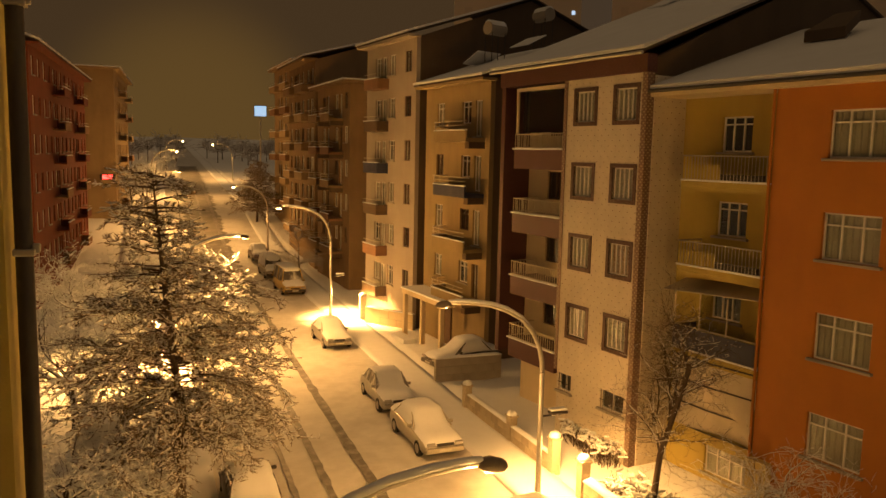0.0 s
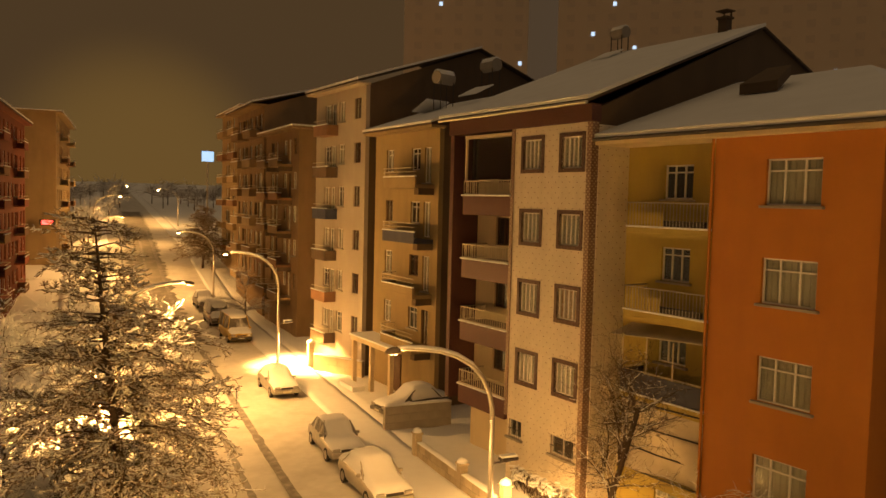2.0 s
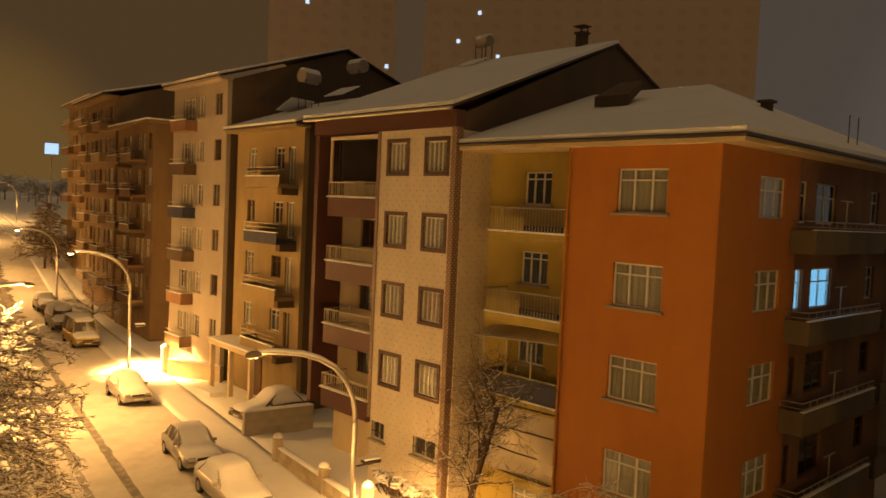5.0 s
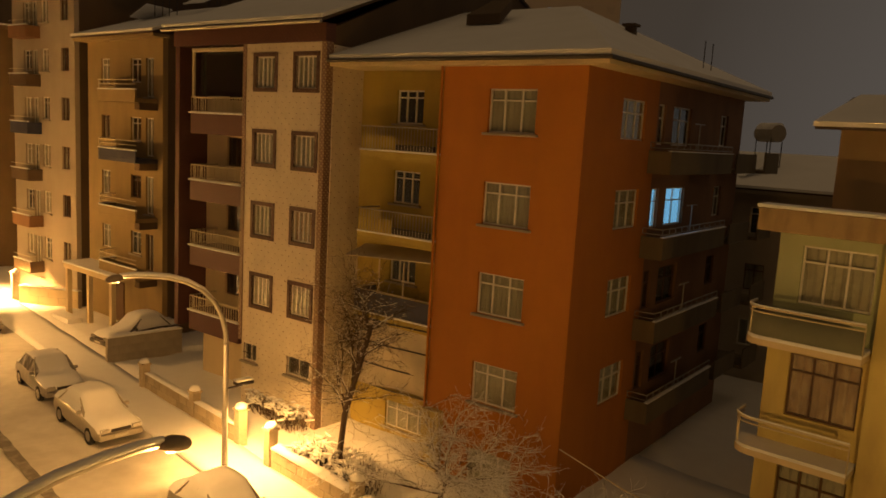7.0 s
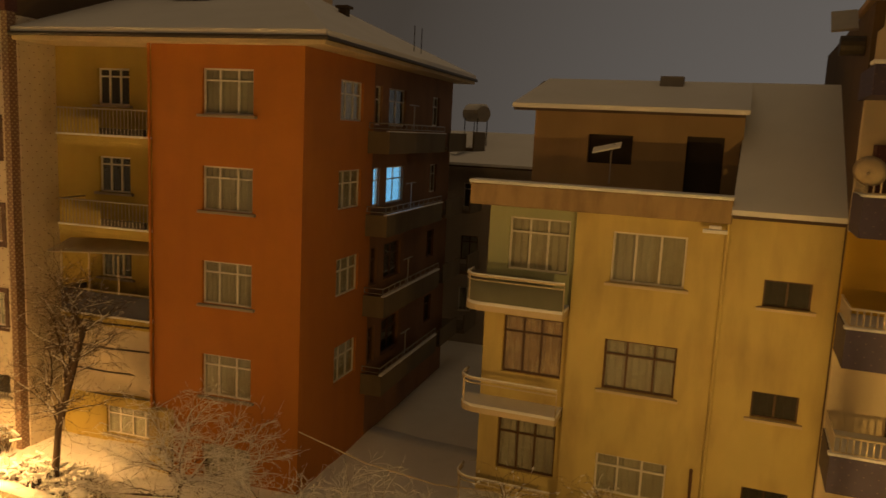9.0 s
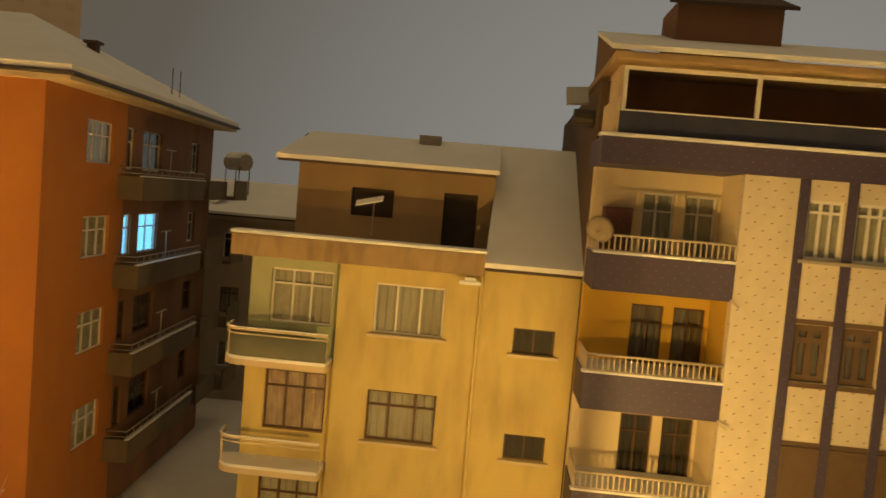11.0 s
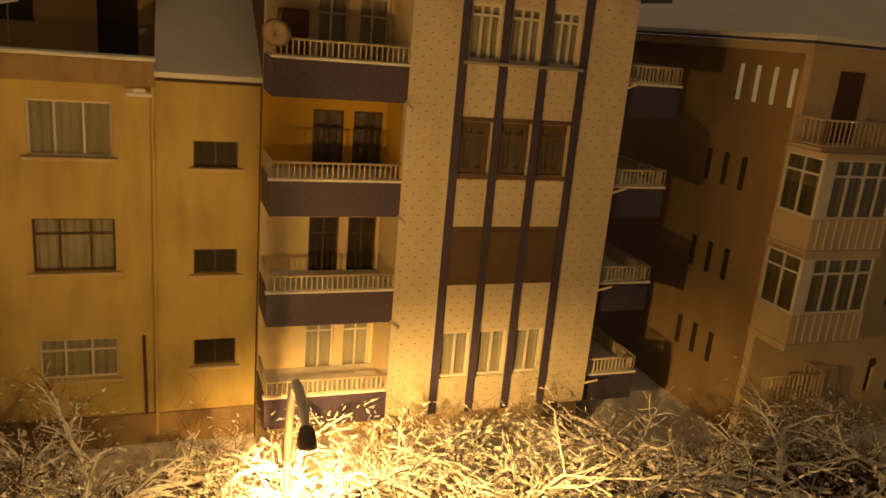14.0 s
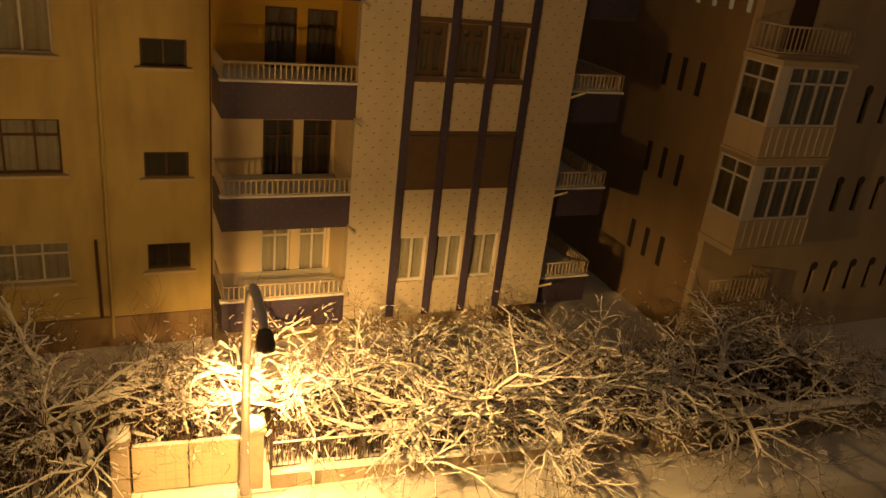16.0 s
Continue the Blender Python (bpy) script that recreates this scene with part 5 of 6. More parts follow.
def wall_post(x, y, h, label="square stone gate post with round snow cap", w=0.36, cap=0.2):
    t = thing("wall_post", pose(x, y, 0), label, "post", "wall posts")
    part("shaft", boxes((-w / 2, w / 2, -w / 2, w / 2, -0.3, h), bevel=0.02), STONE, t)
    part("capstone", boxes((-w / 2 - 0.05, w / 2 + 0.05, -w / 2 - 0.05, w / 2 + 0.05, h + 0.001, h + 0.09), bevel=0.02), STONE, t)
    bm = bmesh.new()
    bmesh.ops.create_icosphere(bm, subdivisions=3, radius=1.0)
    for v in bm.verts:
        v.co = Vector((v.co.x * (w / 2 + 0.05), v.co.y * (w / 2 + 0.05), max(-0.1, v.co.z) * cap)) * (1 + 0.06 * noise.noise(v.co * 2))
    bmesh.ops.translate(bm, verts=bm.verts[:], vec=(0, 0, h + 0.11))
    part("snow_cap", bm, SNOW, t, "rounded heap of snow", smooth=True)
    return t


masonry_wall((13.9, 33.0), (14.0, 28.8), 0.75, 0.26, "low garden wall of pale blocks capped with snow")
masonry_wall((14.0, 28.4), (14.1, 25.3), 0.75, 0.26, "low garden wall of pale blocks capped with snow")
for x, y, h in ((13.85, 33.2, 1.1), (14.0, 28.6, 1.1), (14.1, 25.05, 1.4), (14.0, 22.75, 1.4)):
    wall_post(x, y, h)
masonry_wall((14.0, 22.5), (14.15, 18.2), 0.8, 0.28, "low garden wall of pale blocks under thick snow", snow=0.25)
wall_post(14.2, 18.0, 1.2)
masonry_wall((14.2, 17.7), (14.4, 4.4), 0.8, 0.28, "low garden wall of pale blocks under thick snow", snow=0.18)
masonry_wall((13.8, 37.6), (17.6, 37.6), 1.3, 0.3, "dark retaining wall beside a parking bay", CONCRETE, 0.12, 0.43, 0.9)
masonry_wall((14.2, 53.1), (16.6, 49.6), 1.1, 0.3, "pale rendered yard wall in bright lamplight", CREAM, 0.1, 0.55, 1.2)
wall_post(14.1, 53.9, 1.7, "pale gate post with snow cap", 0.4)
masonry_wall((14.3, -1.6), (14.2, -11.0), 0.42, 0.3, "low fence plinth capped with snow", snow=0.12)
masonry_wall((13.9, -11.2), (14.2, -34.0), 1.0, 0.3, "plain boundary wall under snow", CONCRETE, 0.12, 0.5, 1.0)
wall_post(14.4, -1.25, 1.5)
wall_post(14.4, 1.5, 1.5)


def garden_gate():
    t = thing("metal_gate", pose(14.42, -1.0, 0.12, 0, 0, 90), "pale sheet-metal double gate with pressed squares", "gate")
    for s in (0.0, 1.15):
        leaf = part("gate_leaf", boxes((s, s + 1.12, -0.02, 0.02, 0.0, 1.15), (s, s + 0.04, -0.03, 0.03, 0.0, 1.17), (s + 1.08, s + 1.12, -0.03, 0.03, 0, 1.17)), CREAM, t, "pale sheet-metal leaf")
        me = mesh_of("pressed_square", boxes((0, 0.17, 0.021, 0.035, 0, 0.17), bevel=0.006), CREAM)
        for i in range(5):
            for k in range(5):
                part("pressed_square", me, None, leaf).location = (s + 0.08 + i * 0.2, 0, 0.06 + k * 0.21)
        part("snow", snow_ridge(1.1, 0.05, 1.17, 0.07), SNOW, leaf).location = (s, 0, 0)
    return t


garden_gate()


def iron_fence(p, q, z0, z1, step=0.13):
    d = Vector((q[0] - p[0], q[1] - p[1], 0))
    t = thing("iron_fence", pose(p[0], p[1], 0, 0, 0, math.degrees(math.atan2(d.y, d.x))), "thin dark iron railings on a low wall", "fence")
    part("rail", boxes((0, d.length, -0.012, 0.012, z1 - 0.03, z1), (0, d.length, -0.012, 0.012, z0 + 0.05, z0 + 0.08)), DARK_STEEL, t)
    me = mesh_of("bar", boxes((-0.008, 0.008, -0.008, 0.008, z0, z1)), DARK_STEEL)
    for k in range(int(d.length / step) + 1):
        part("bar", me, None, t).location = (k * step, 0, 0)
    for k in range(int(d.length / 2.0) + 1):
        part("stanchion", boxes((k * 2.0 - 0.03, k * 2.0 + 0.03, -0.03, 0.03, z0, z1 + 0.1)), DARK_STEEL, t)
    part("snow", snow_ridge(d.length, 0.03, z1, 0.04), SNOW, t)
    return t


iron_fence((14.3, -1.6), (14.2, -10.8), 0.44, 1.15)


# ---- cars ----
def loft(bm, rings, close=True):
    made = [[bm.verts.new(p) for p in r] for r in rings]
    for a, b in zip(made, made[1:]):
        for k in range(len(a) - (0 if close else 1)):
            j = (k + 1) % len(a)
            bm.faces.new((a[k], a[j], b[j], b[k]))
    if close:
        bm.faces.new(made[0][::-1]); bm.faces.new(made[-1])
    return made


def car(m, label, paint, length=4.3, width=1.72, height=1.42, van=False, group="parked cars", snow=0.10):
    """Front towards local -y. Body lofted through stations, greenhouse, wheels, lamps and a blanket of snow."""
    t = thing("car", m, label, "car", group)
    L, w = length / 2, width / 2
    pm = mat("car_paint", paint, 0.35, 0.2, grain=0.1, scale=6, stain=(0.5, 0.48, 0.45), stain_amt=0.35, stain_scale=2)
    bonnet, belt = (0.98, 1.05) if van else (0.80, 0.92)
    st = [(-L, 0.80, 0.42, 0.60), (-L + 0.12, 0.93, 0.28, bonnet - 0.14), (-L + 0.5, 0.99, 0.24, bonnet - 0.05), (-L * 0.42, 1.0, 0.22, bonnet + 0.06), (0, 1.0, 0.22, belt), (L * 0.6, 1.0, 0.22, belt + 0.02), (L - 0.35, 0.98, 0.26, belt), (L - 0.06, 0.92, 0.34, belt - 0.06), (L, 0.84, 0.45, belt - 0.25)]
    rings = []
    for y, k, z0, z1 in st:
        h = w * k
        rings.append([(-h * 0.9, y, z0), (-h, y, z0 + 0.16), (-h, y, z0 + (z1 - z0) * 0.62), (-h * 0.93, y, z1 - 0.03), (-h * 0.6, y, z1), (h * 0.6, y, z1), (h * 0.93, y, z1 - 0.03), (h, y, z0 + (z1 - z0) * 0.62), (h, y, z0 + 0.16), (h * 0.9, y, z0)])
    bm = bmesh.new(); loft(bm, rings)
    body = part("body", bm, pm, t, smooth=True)
    # greenhouse
    fy, ry = (-L * 0.62, L - 0.05) if van else (-L * 0.40, L * 0.72)
    fr, rr = (fy + 0.45, ry - 0.10) if van else (fy + 0.75, ry - 0.55)
    bm = bmesh.new()
    loft(bm, [[(-w * 0.92, fy, belt - 0.04), (-w * 0.92, ry, belt - 0.04), (w * 0.92, ry, belt - 0.04), (w * 0.92, fy, belt - 0.04)], [(-w * 0.72, fr, height - 0.05), (-w * 0.72, rr, height - 0.05), (w * 0.72, rr, height - 0.05), (w * 0.72, fr, height - 0.05)]])
    part("glasshouse", bm, FROSTED, t, "dark glazing dusted with snow")
    bm = bmesh.new()
    loft(bm, [[(-w * 0.74, fr - 0.05, height - 0.07), (-w * 0.74, rr + 0.05, height - 0.07), (w * 0.74, rr + 0.05, height - 0.07), (w * 0.74, fr - 0.05, height - 0.07)], [(-w * 0.66, fr + 0.1, height), (-w * 0.66, rr - 0.1, height), (w * 0.66, rr - 0.1, height), (w * 0.66, fr + 0.1, height)]])
    part("roof", bm, pm, t)
    for sx in (-1, 1):
        for y0, y1 in ((fy, fr), ((fy + ry) / 2 + 0.05, (fr + rr) / 2), (ry, rr)):
            part("pillar", tube(bmesh.new(), [(sx * w * 0.925, y0, belt - 0.03), (sx * w * 0.725, y1, height - 0.05)], 0.035, 5), pm, t)
        part("wing_mirror", boxes((sx * (w + 0.02) - 0.09, sx * (w + 0.02) + 0.09, fy + 0.25, fy + 0.37, belt, belt + 0.13), bevel=0.03), pm, t)
        part("headlight", boxes((sx * w * 0.66 - 0.17, sx * w * 0.66 + 0.17, -L + 0.0, -L + 0.10, 0.60, 0.74), bevel=0.03), CHROME, t)
        part("tail_light", boxes((sx * w * 0.72 - 0.1, sx * w * 0.72 + 0.1, L - 0.06, L + 0.01, 0.66, 0.84), bevel=0.02), mat("tail_lamp_red", (0.25, 0.02, 0.02), 0.3), t)
        for y in (-L * 0.63, L * 0.62):
            bm = bmesh.new(); tube(bm, [(sx * w * 0.80, y, 0.31), (sx * w * 1.005, y, 0.31)], 0.315, 20)
            wh = part("wheel", bm, TYRE, t)
            bm = bmesh.new(); tube(bm, [(sx * w * 0.99, y, 0.31), (sx * w * 1.015, y, 0.31)], 0.20, 14)
            part("rim", bm, STEEL, wh)
    part("front_bumper", boxes((-w * 0.9, w * 0.9, -L - 0.05, -L + 0.10, 0.33, 0.55), bevel=0.04), pm if not van else DARK_STEEL, t)
    part("rear_bumper", boxes((-w * 0.9, w * 0.9, L - 0.10, L + 0.05, 0.36, 0.58), bevel=0.04), pm, t)
    part("grille", boxes((-w * 0.4, w * 0.4, -L - 0.012, -L + 0.05, 0.60, 0.70)), DARK_STEEL, t)
    part("number_plate", boxes((-0.25, 0.25, -L - 0.065, -L - 0.052, 0.40, 0.50)), PLATE, t)
    # snow blanket: one rolling sheet over bonnet, glass, roof and boot
    prof = [(-L + 0.03, bonnet - 0.16, 0.80), (-L + 0.25, bonnet - 0.06, 0.93), (fy - 0.1, bonnet + 0.06, 0.95), (fy + 0.2, bonnet + 0.20, 0.90), ((fy + fr) / 2 + 0.1, (belt + height) / 2 + 0.02, 0.82), (fr, height - 0.03, 0.75), ((fr + rr) / 2, height + 0.02, 0.74), (rr, height - 0.03, 0.75), ((rr + ry) / 2, (belt + height) / 2 + 0.05, 0.82), (ry, belt + 0.05, 0.88), (L - 0.12, belt - 0.02, 0.9), (L - 0.02, belt - 0.1, 0.8)]
    bm, rows = bmesh.new(), []
    deep = snow >= 0.14
    for i, (y, z, k) in enumerate(prof):
        row, cabin = [], 2 < i < 10
        if deep: k = max(k, 0.95)
        for j in range(9):
            u = -1 + j / 4
            edge = 1 - abs(u) ** 6
            row.append(bm.verts.new((u * w * k, y, z + (snow * edge if 0 < i < len(prof) - 1 else 0) - (0.03 if abs(u) == 1 else 0) - (abs(u) ** 8 * (z - belt + 0.02) * 0.9 if deep and cabin else 0) + 0.03 * noise.noise(Vector((u * 2, y * 1.5, length))))))
        rows.append(row)
    for a, b in zip(rows, rows[1:]):
        for j in range(8): bm.faces.new((a[j], a[j + 1], b[j + 1], b[j]))
    bmesh.ops.subdivide_edges(bm, edges=bm.edges[:], cuts=1, use_grid_fill=True, smooth=0.6)
    part("snow_cover", bm, SNOW, t, "unbroken blanket of fresh snow", smooth=True)
    return t


car(pose(10.45, 47.8, 0, 0, 0, 2), "parked saloon car buried under smooth snow", (0.35, 0.33, 0.30), 4.4, snow=0.15)
car(pose(10.55, 35.4, 0, 0, 0, 0), "parked silver hatchback with snow-dusted windscreen", (0.30, 0.29, 0.28), 4.3, 1.76, 1.5, snow=0.06)
car(pose(10.55, 29.8, 0, 0, 0, 2), "parked pale saloon car under smooth snow", (0.45, 0.42, 0.36), 4.5, 1.78, snow=0.15)
car(pose(10.9, 66.8, 0, 0, 0, 3), "yellow minibus with white front under snow", (0.55, 0.36, 0.06), 5.0, 1.95, 2.15, True)
car(pose(10.6, 75.5, 0.05, 0, 0, 2), "parked van under thick snow", (0.30, 0.28, 0.25), 4.9, 1.85, 1.95, True, snow=0.16)
car(pose(10.4, 83.5, 0.6, 0, 0, 2), "parked car under thick snow", (0.25, 0.22, 0.20), 4.4, 1.75, 1.5, snow=0.16)
car(pose(16.4, 40.4, 0.02, 0, 0, -80), "car parked across a yard under deep snow", (0.10, 0.09, 0.08), 4.3, 1.75, 1.5, snow=0.18)
car(pose(10.6, 19.6, 0, 0, 0, 1), "parked car under a smooth dome of snow", (0.30, 0.28, 0.25), 4.3, 1.75, 1.5, snow=0.16)
car(pose(2.9, 26.0, 0, 0, 0, 180), "dark parked car under patchy snow by a tree", (0.05, 0.045, 0.04), 4.3, 1.75, 1.45, snow=0.08)
car(pose(-2.0, 31.5, 0.1, 0, 0, 180), "dark van parked beneath trees", (0.06, 0.05, 0.045), 4.8, 1.85, 1.9, True, snow=0.06)
car(pose(14.0, 119.0, 3.6, 0, 0, 2), "lorry parked far up the street", (0.25, 0.23, 0.20), 6.0, 2.2, 2.7, True, snow=0.1)


# ---- trees ----
def prisms(segs, sides=4):
    """Many tapered twigs (a, b, ra, rb) as one mesh."""
    A = np.array([s[0] for s in segs], float); B = np.array([s[1] for s in segs], float)
    ra = np.array([s[2] for s in segs])[:, None]; rb = np.array([s[3] for s in segs])[:, None]
    d = B - A
    d /= np.linalg.norm(d, axis=1, keepdims=True) + 1e-9
    ref = np.where(np.abs(d[:, 2:3]) < 0.9, [[0, 0, 1.0]], [[1.0, 0, 0]])
    u = np.cross(d, ref); u /= np.linalg.norm(u, axis=1, keepdims=True) + 1e-9
    v = np.cross(d, u)
    V = []
    for k in range(sides):
        c, s = math.cos(math.tau * k / sides), math.sin(math.tau * k / sides)
        V.append(A + (u * c + v * s) * ra)
    for k in range(sides):
        c, s = math.cos(math.tau * k / sides), math.sin(math.tau * k / sides)
        V.append(B + (u * c + v * s) * rb)
    V = np.stack(V, 1).reshape(-1, 3)
    base = np.arange(len(segs))[:, None] * (2 * sides)
    F = []
    for k in range(sides):
        j = (k + 1) % sides
        F.append(np.concatenate([base + k, base + j, base + sides + j, base + sides + k], 1))
    return V, np.stack(F, 1).reshape(-1, 4)


def raw_part(name, V, F, material, parent, label=""):
    me = bpy.data.meshes.new(name)
    me.from_pydata(V.tolist(), [], F.tolist())
    me.materials.append(material)
    return part(name, me, None, parent, label)


def grow(rnd, a, d, length, r, depth, out, droop, split, wob=0.16):
    """Grow one limb as a bent chain, then its twigs; tips run out thin."""
    n = 5 if depth > 1 else 4
    p, r0 = a.copy(), r
    for k in range(n):
        d = (d + Vector((rnd.gauss(0, wob), rnd.gauss(0, wob), rnd.gauss(0, wob * 0.7) - droop * (k / n)))).normalized()
        q = p + d * (length / n)
        r2 = max(0.003, r0 * (1 - (k + 1) / n * (0.55 if depth else 0.85)))
        out.append((tuple(p), tuple(q), r, r2))
        if depth > 0:
            for _ in range((split if k > 0 else 1) if depth != 1 else (1 if k else 0)):
                side = Vector((rnd.gauss(0, 1), rnd.gauss(0, 1), rnd.gauss(0.1, 0.55))).normalized()
                grow(rnd, q, (d * 0.6 + side * 0.65).normalized(), length * rnd.uniform(0.4, 0.68), r2 * 0.55, depth - 1, out, droop, split, wob)
        p, r = q, r2


def bare_tree(m, height, spread, seed, label, limbs=7, depth=3, droop=0.18, trunk_r=0.16, split=2, snow=0.9, heavy=1.0, stout=0.55, fork=0.42, lean=0.15, wob=0.16, clean=False, low=0.55):
    """Trunk, bent limbs with twigs in three orders, and snow lying along them. heavy: how thick the snow lies; fork: where the limbs part from the trunk; clean: the thinnest twigs have shed their snow."""
    rnd = random.Random(seed)
    t = thing("tree", m, label, "tree", "bare trees")
    bm = bmesh.new()
    top = height * fork
    tip = Vector((*lean, top)) if isinstance(lean, tuple) else Vector((rnd.uniform(-lean, lean), rnd.uniform(-lean, lean), top))
    tube(bm, [(0, 0, -0.3), (tip.x * 0.2 + 0.04, tip.y * 0.2 + 0.02, top * 0.4), tuple(tip)], [trunk_r * 1.25, trunk_r, trunk_r * 0.8], 10)
    part("trunk", bm, BARK, t, smooth=True)
    segs = []
    for k in range(limbs):
        a = k * math.tau / limbs + rnd.uniform(-0.3, 0.3)
        up = rnd.uniform(0.15, 1.2)
        d = Vector((math.cos(a) * spread, math.sin(a) * spread, up * height * 0.5)).normalized()
        u = rnd.uniform(low, 1.0)
        grow(rnd, Vector((tip.x * u * u, tip.y * u * u, top * u)), d, (spread * 0.75 + height * 0.15) * rnd.uniform(0.7, 1.1), trunk_r * stout, depth, segs, droop, split, wob)
    segs = [q for q in segs if q[1][2] > 0.15]
    raw_part("crown", *prisms(segs, 3), BARK, t)
    sn = []
    for a, b, ra, rb in segs:
        dx, dy, dz = b[0] - a[0], b[1] - a[1], b[2] - a[2]
        ln = math.sqrt(dx * dx + dy * dy + dz * dz) + 1e-9
        flat = math.hypot(dx, dy) / ln
        if rnd.random() > snow or flat < 0.3: continue
        if clean and rnd.random() > (1.0 if ra > 0.012 else 0.6 if ra > 0.0065 else 0.12): continue
        ka, kb = (0.006 + 0.40 * ra) * flat * heavy, (0.004 + 0.40 * rb) * flat * heavy
        sn.append(((a[0], a[1], a[2] + ra * 0.95), (b[0], b[1], b[2] + rb * 0.95), ra * 0.7 + ka * 0.7, rb * 0.7 + kb * 0.7))
        if heavy > 1.0 and rnd.random() < 0.25:
            # a clod of snow caught on the twig
            u = rnd.random()
            c = (a[0] + dx * u, a[1] + dy * u, a[2] + dz * u + ra)
            w = rnd.uniform(0.014, 0.042)
            e = (c[0] + dx / ln * w * 2.4, c[1] + dy / ln * w * 2.4, c[2] + dz / ln * w * 2.4)
            sn.append((c, e, w, w * 0.45))
    raw_part("snow", *prisms(sn, 4), SNOW, t, "snow lying along every branch")
    return t


def leafy_tree(m, height, spread, seed, label, crown=0.16, top=(0.0, 0.0), step=0.030, snowy=0.9):
    """A loose evergreen: leaning trunk, uneven tiers of long limbs, feathery sprays of needles and small flakes of snow on them."""
    rnd = random.Random(seed)
    t = thing("tree", m, label, "tree", "evergreens")

    def axis(z):
        k = max(0.0, z / height)
        return Vector((top[0] * k * k + 0.06 * math.sin(k * 7), top[1] * k * k, z))

    bm = bmesh.new()
    tube(bm, [tuple(axis(height * k)) for k in (-0.03, 0.15, 0.3, 0.45, 0.6, 0.75, 0.9, 0.985)], [0.17, 0.15, 0.14, 0.12, 0.10, 0.07, 0.04, 0.015], 10)
    part("trunk", bm, BARK, t, smooth=True)
    segs, tips = [], []
    z = height * crown
    while z < height * 0.985:
        k = (z - height * crown) / (height * (1 - crown))
        # broad below, drawn in to a narrow spire in the upper third
        full = 1.0 if k < 0.5 else 1.0 - 0.5 * min(1.0, (k - 0.5) / 0.2)
        reach = spread * full * (1.0 - 0.62 * k) * (0.8 if k < 0.12 else 1.0) + 0.15
        bias = rnd.uniform(0, math.tau)
        for j in range(rnd.choice((6, 7, 8)) if k < 0.75 else 7):
            a = bias + j * 1.9 + rnd.uniform(-0.5, 0.5)
            ln = reach * rnd.choice((0.5, 0.7, 0.85, 1.0, 1.1)) * rnd.uniform(0.85, 1.1)
            p = axis(z + rnd.uniform(-0.15, 0.15))
            d = Vector((math.cos(a), math.sin(a), rnd.uniform(0.0, 0.45)))
            n = max(3, int(ln / 0.28))
            for i in range(n):
                d = (d + Vector((rnd.gauss(0, 0.13), rnd.gauss(0, 0.13), -0.05 + rnd.gauss(0, 0.09)))).normalized()
                q = p + d * (ln / n)
                segs.append((tuple(p), tuple(q), max(0.009, 0.04 * (1 - i / n)), max(0.007, 0.04 * (1 - (i + 1) / n))))
                if i > 0:
                    for _ in range(3):
                        tw = Vector((rnd.gauss(0, 0.8), rnd.gauss(0, 0.8), rnd.gauss(-0.05, 0.35)))
                        e = q + (d * 0.6 + tw.normalized() * 0.7) * rnd.uniform(0.25, 0.75) * (1.0 if k < 0.6 else 0.75)
                        segs.append((tuple(q), tuple(e), 0.009, 0.004))
                        tips.append((q, e))
                p = q
        z += height * step * rnd.uniform(0.5, 1.5)
    raw_part("crown", *prisms(segs, 3), BARK, t)
    ns, fl = [], []
    for q, e in tips:
        w = (e - q).normalized()
        for _ in range(10):
            c = q.lerp(e, rnd.uniform(0.1, 1.1))
            u = (w * 0.9 + Vector((rnd.gauss(0, 0.7), rnd.gauss(0, 0.7), rnd.gauss(0.1, 0.45)))).normalized() * rnd.uniform(0.08, 0.20)
            ns.append((tuple(c), tuple(c + u), 0.015, 0.006))
            if rnd.random() < snowy * 0.42:
                h = Vector((0, 0, 0.012))
                fl.append((tuple(c + h + u * 0.15), tuple(c + h + u * 0.95), rnd.uniform(0.012, 0.026), 0.008))
        if rnd.random() < snowy * 0.75:
            h = Vector((0, 0, 0.015))
            fl.append((tuple(q.lerp(e, 0.3) + h), tuple(e + h), rnd.uniform(0.016, 0.04), 0.014))
    raw_part("foliage", *prisms(ns, 3), NEEDLES, t, "dark needle sprays")
    raw_part("snow", *prisms(fl, 4), SNOW, t, "snow dusted along the sprays")
    return t


leafy_tree(pose(0.7, 26.8, 0), 11.3, 5.0, 4, "tall loose evergreen tree with snow-dusted feathery boughs", 0.16, (-0.75, 0.0))
bare_tree(pose(-3.3, 35.6, 0), 7.2, 3.4, 8, "forked bare tree with snow along its branches", 8, 3, 0.12, 0.13, 2, 0.9, 1.5, 0.5, 0.3, 0.5)
bare_tree(pose(-2.6, 25.2, 0), 4.4, 2.4, 18, "low bare pavement tree thick with snowy twigs", 8, 3, 0.12, 0.10, 2, 0.9, 1.3, 0.5, 0.35)
bare_tree(pose(1.2, 45.6, 0.1), 6.8, 3.0, 41, "bare snow-laden tree under a street lamp", 8, 3, 0.14, 0.12, 2, 0.95, 1.9, 0.5, 0.4)
bare_tree(pose(-4.6, 52.0, 0.1), 6.0, 3.0, 42, "bare snow-laden tree by the near pavement", 7, 3, 0.12, 0.12, 2, 0.95, 1.6, 0.5, 0.4)
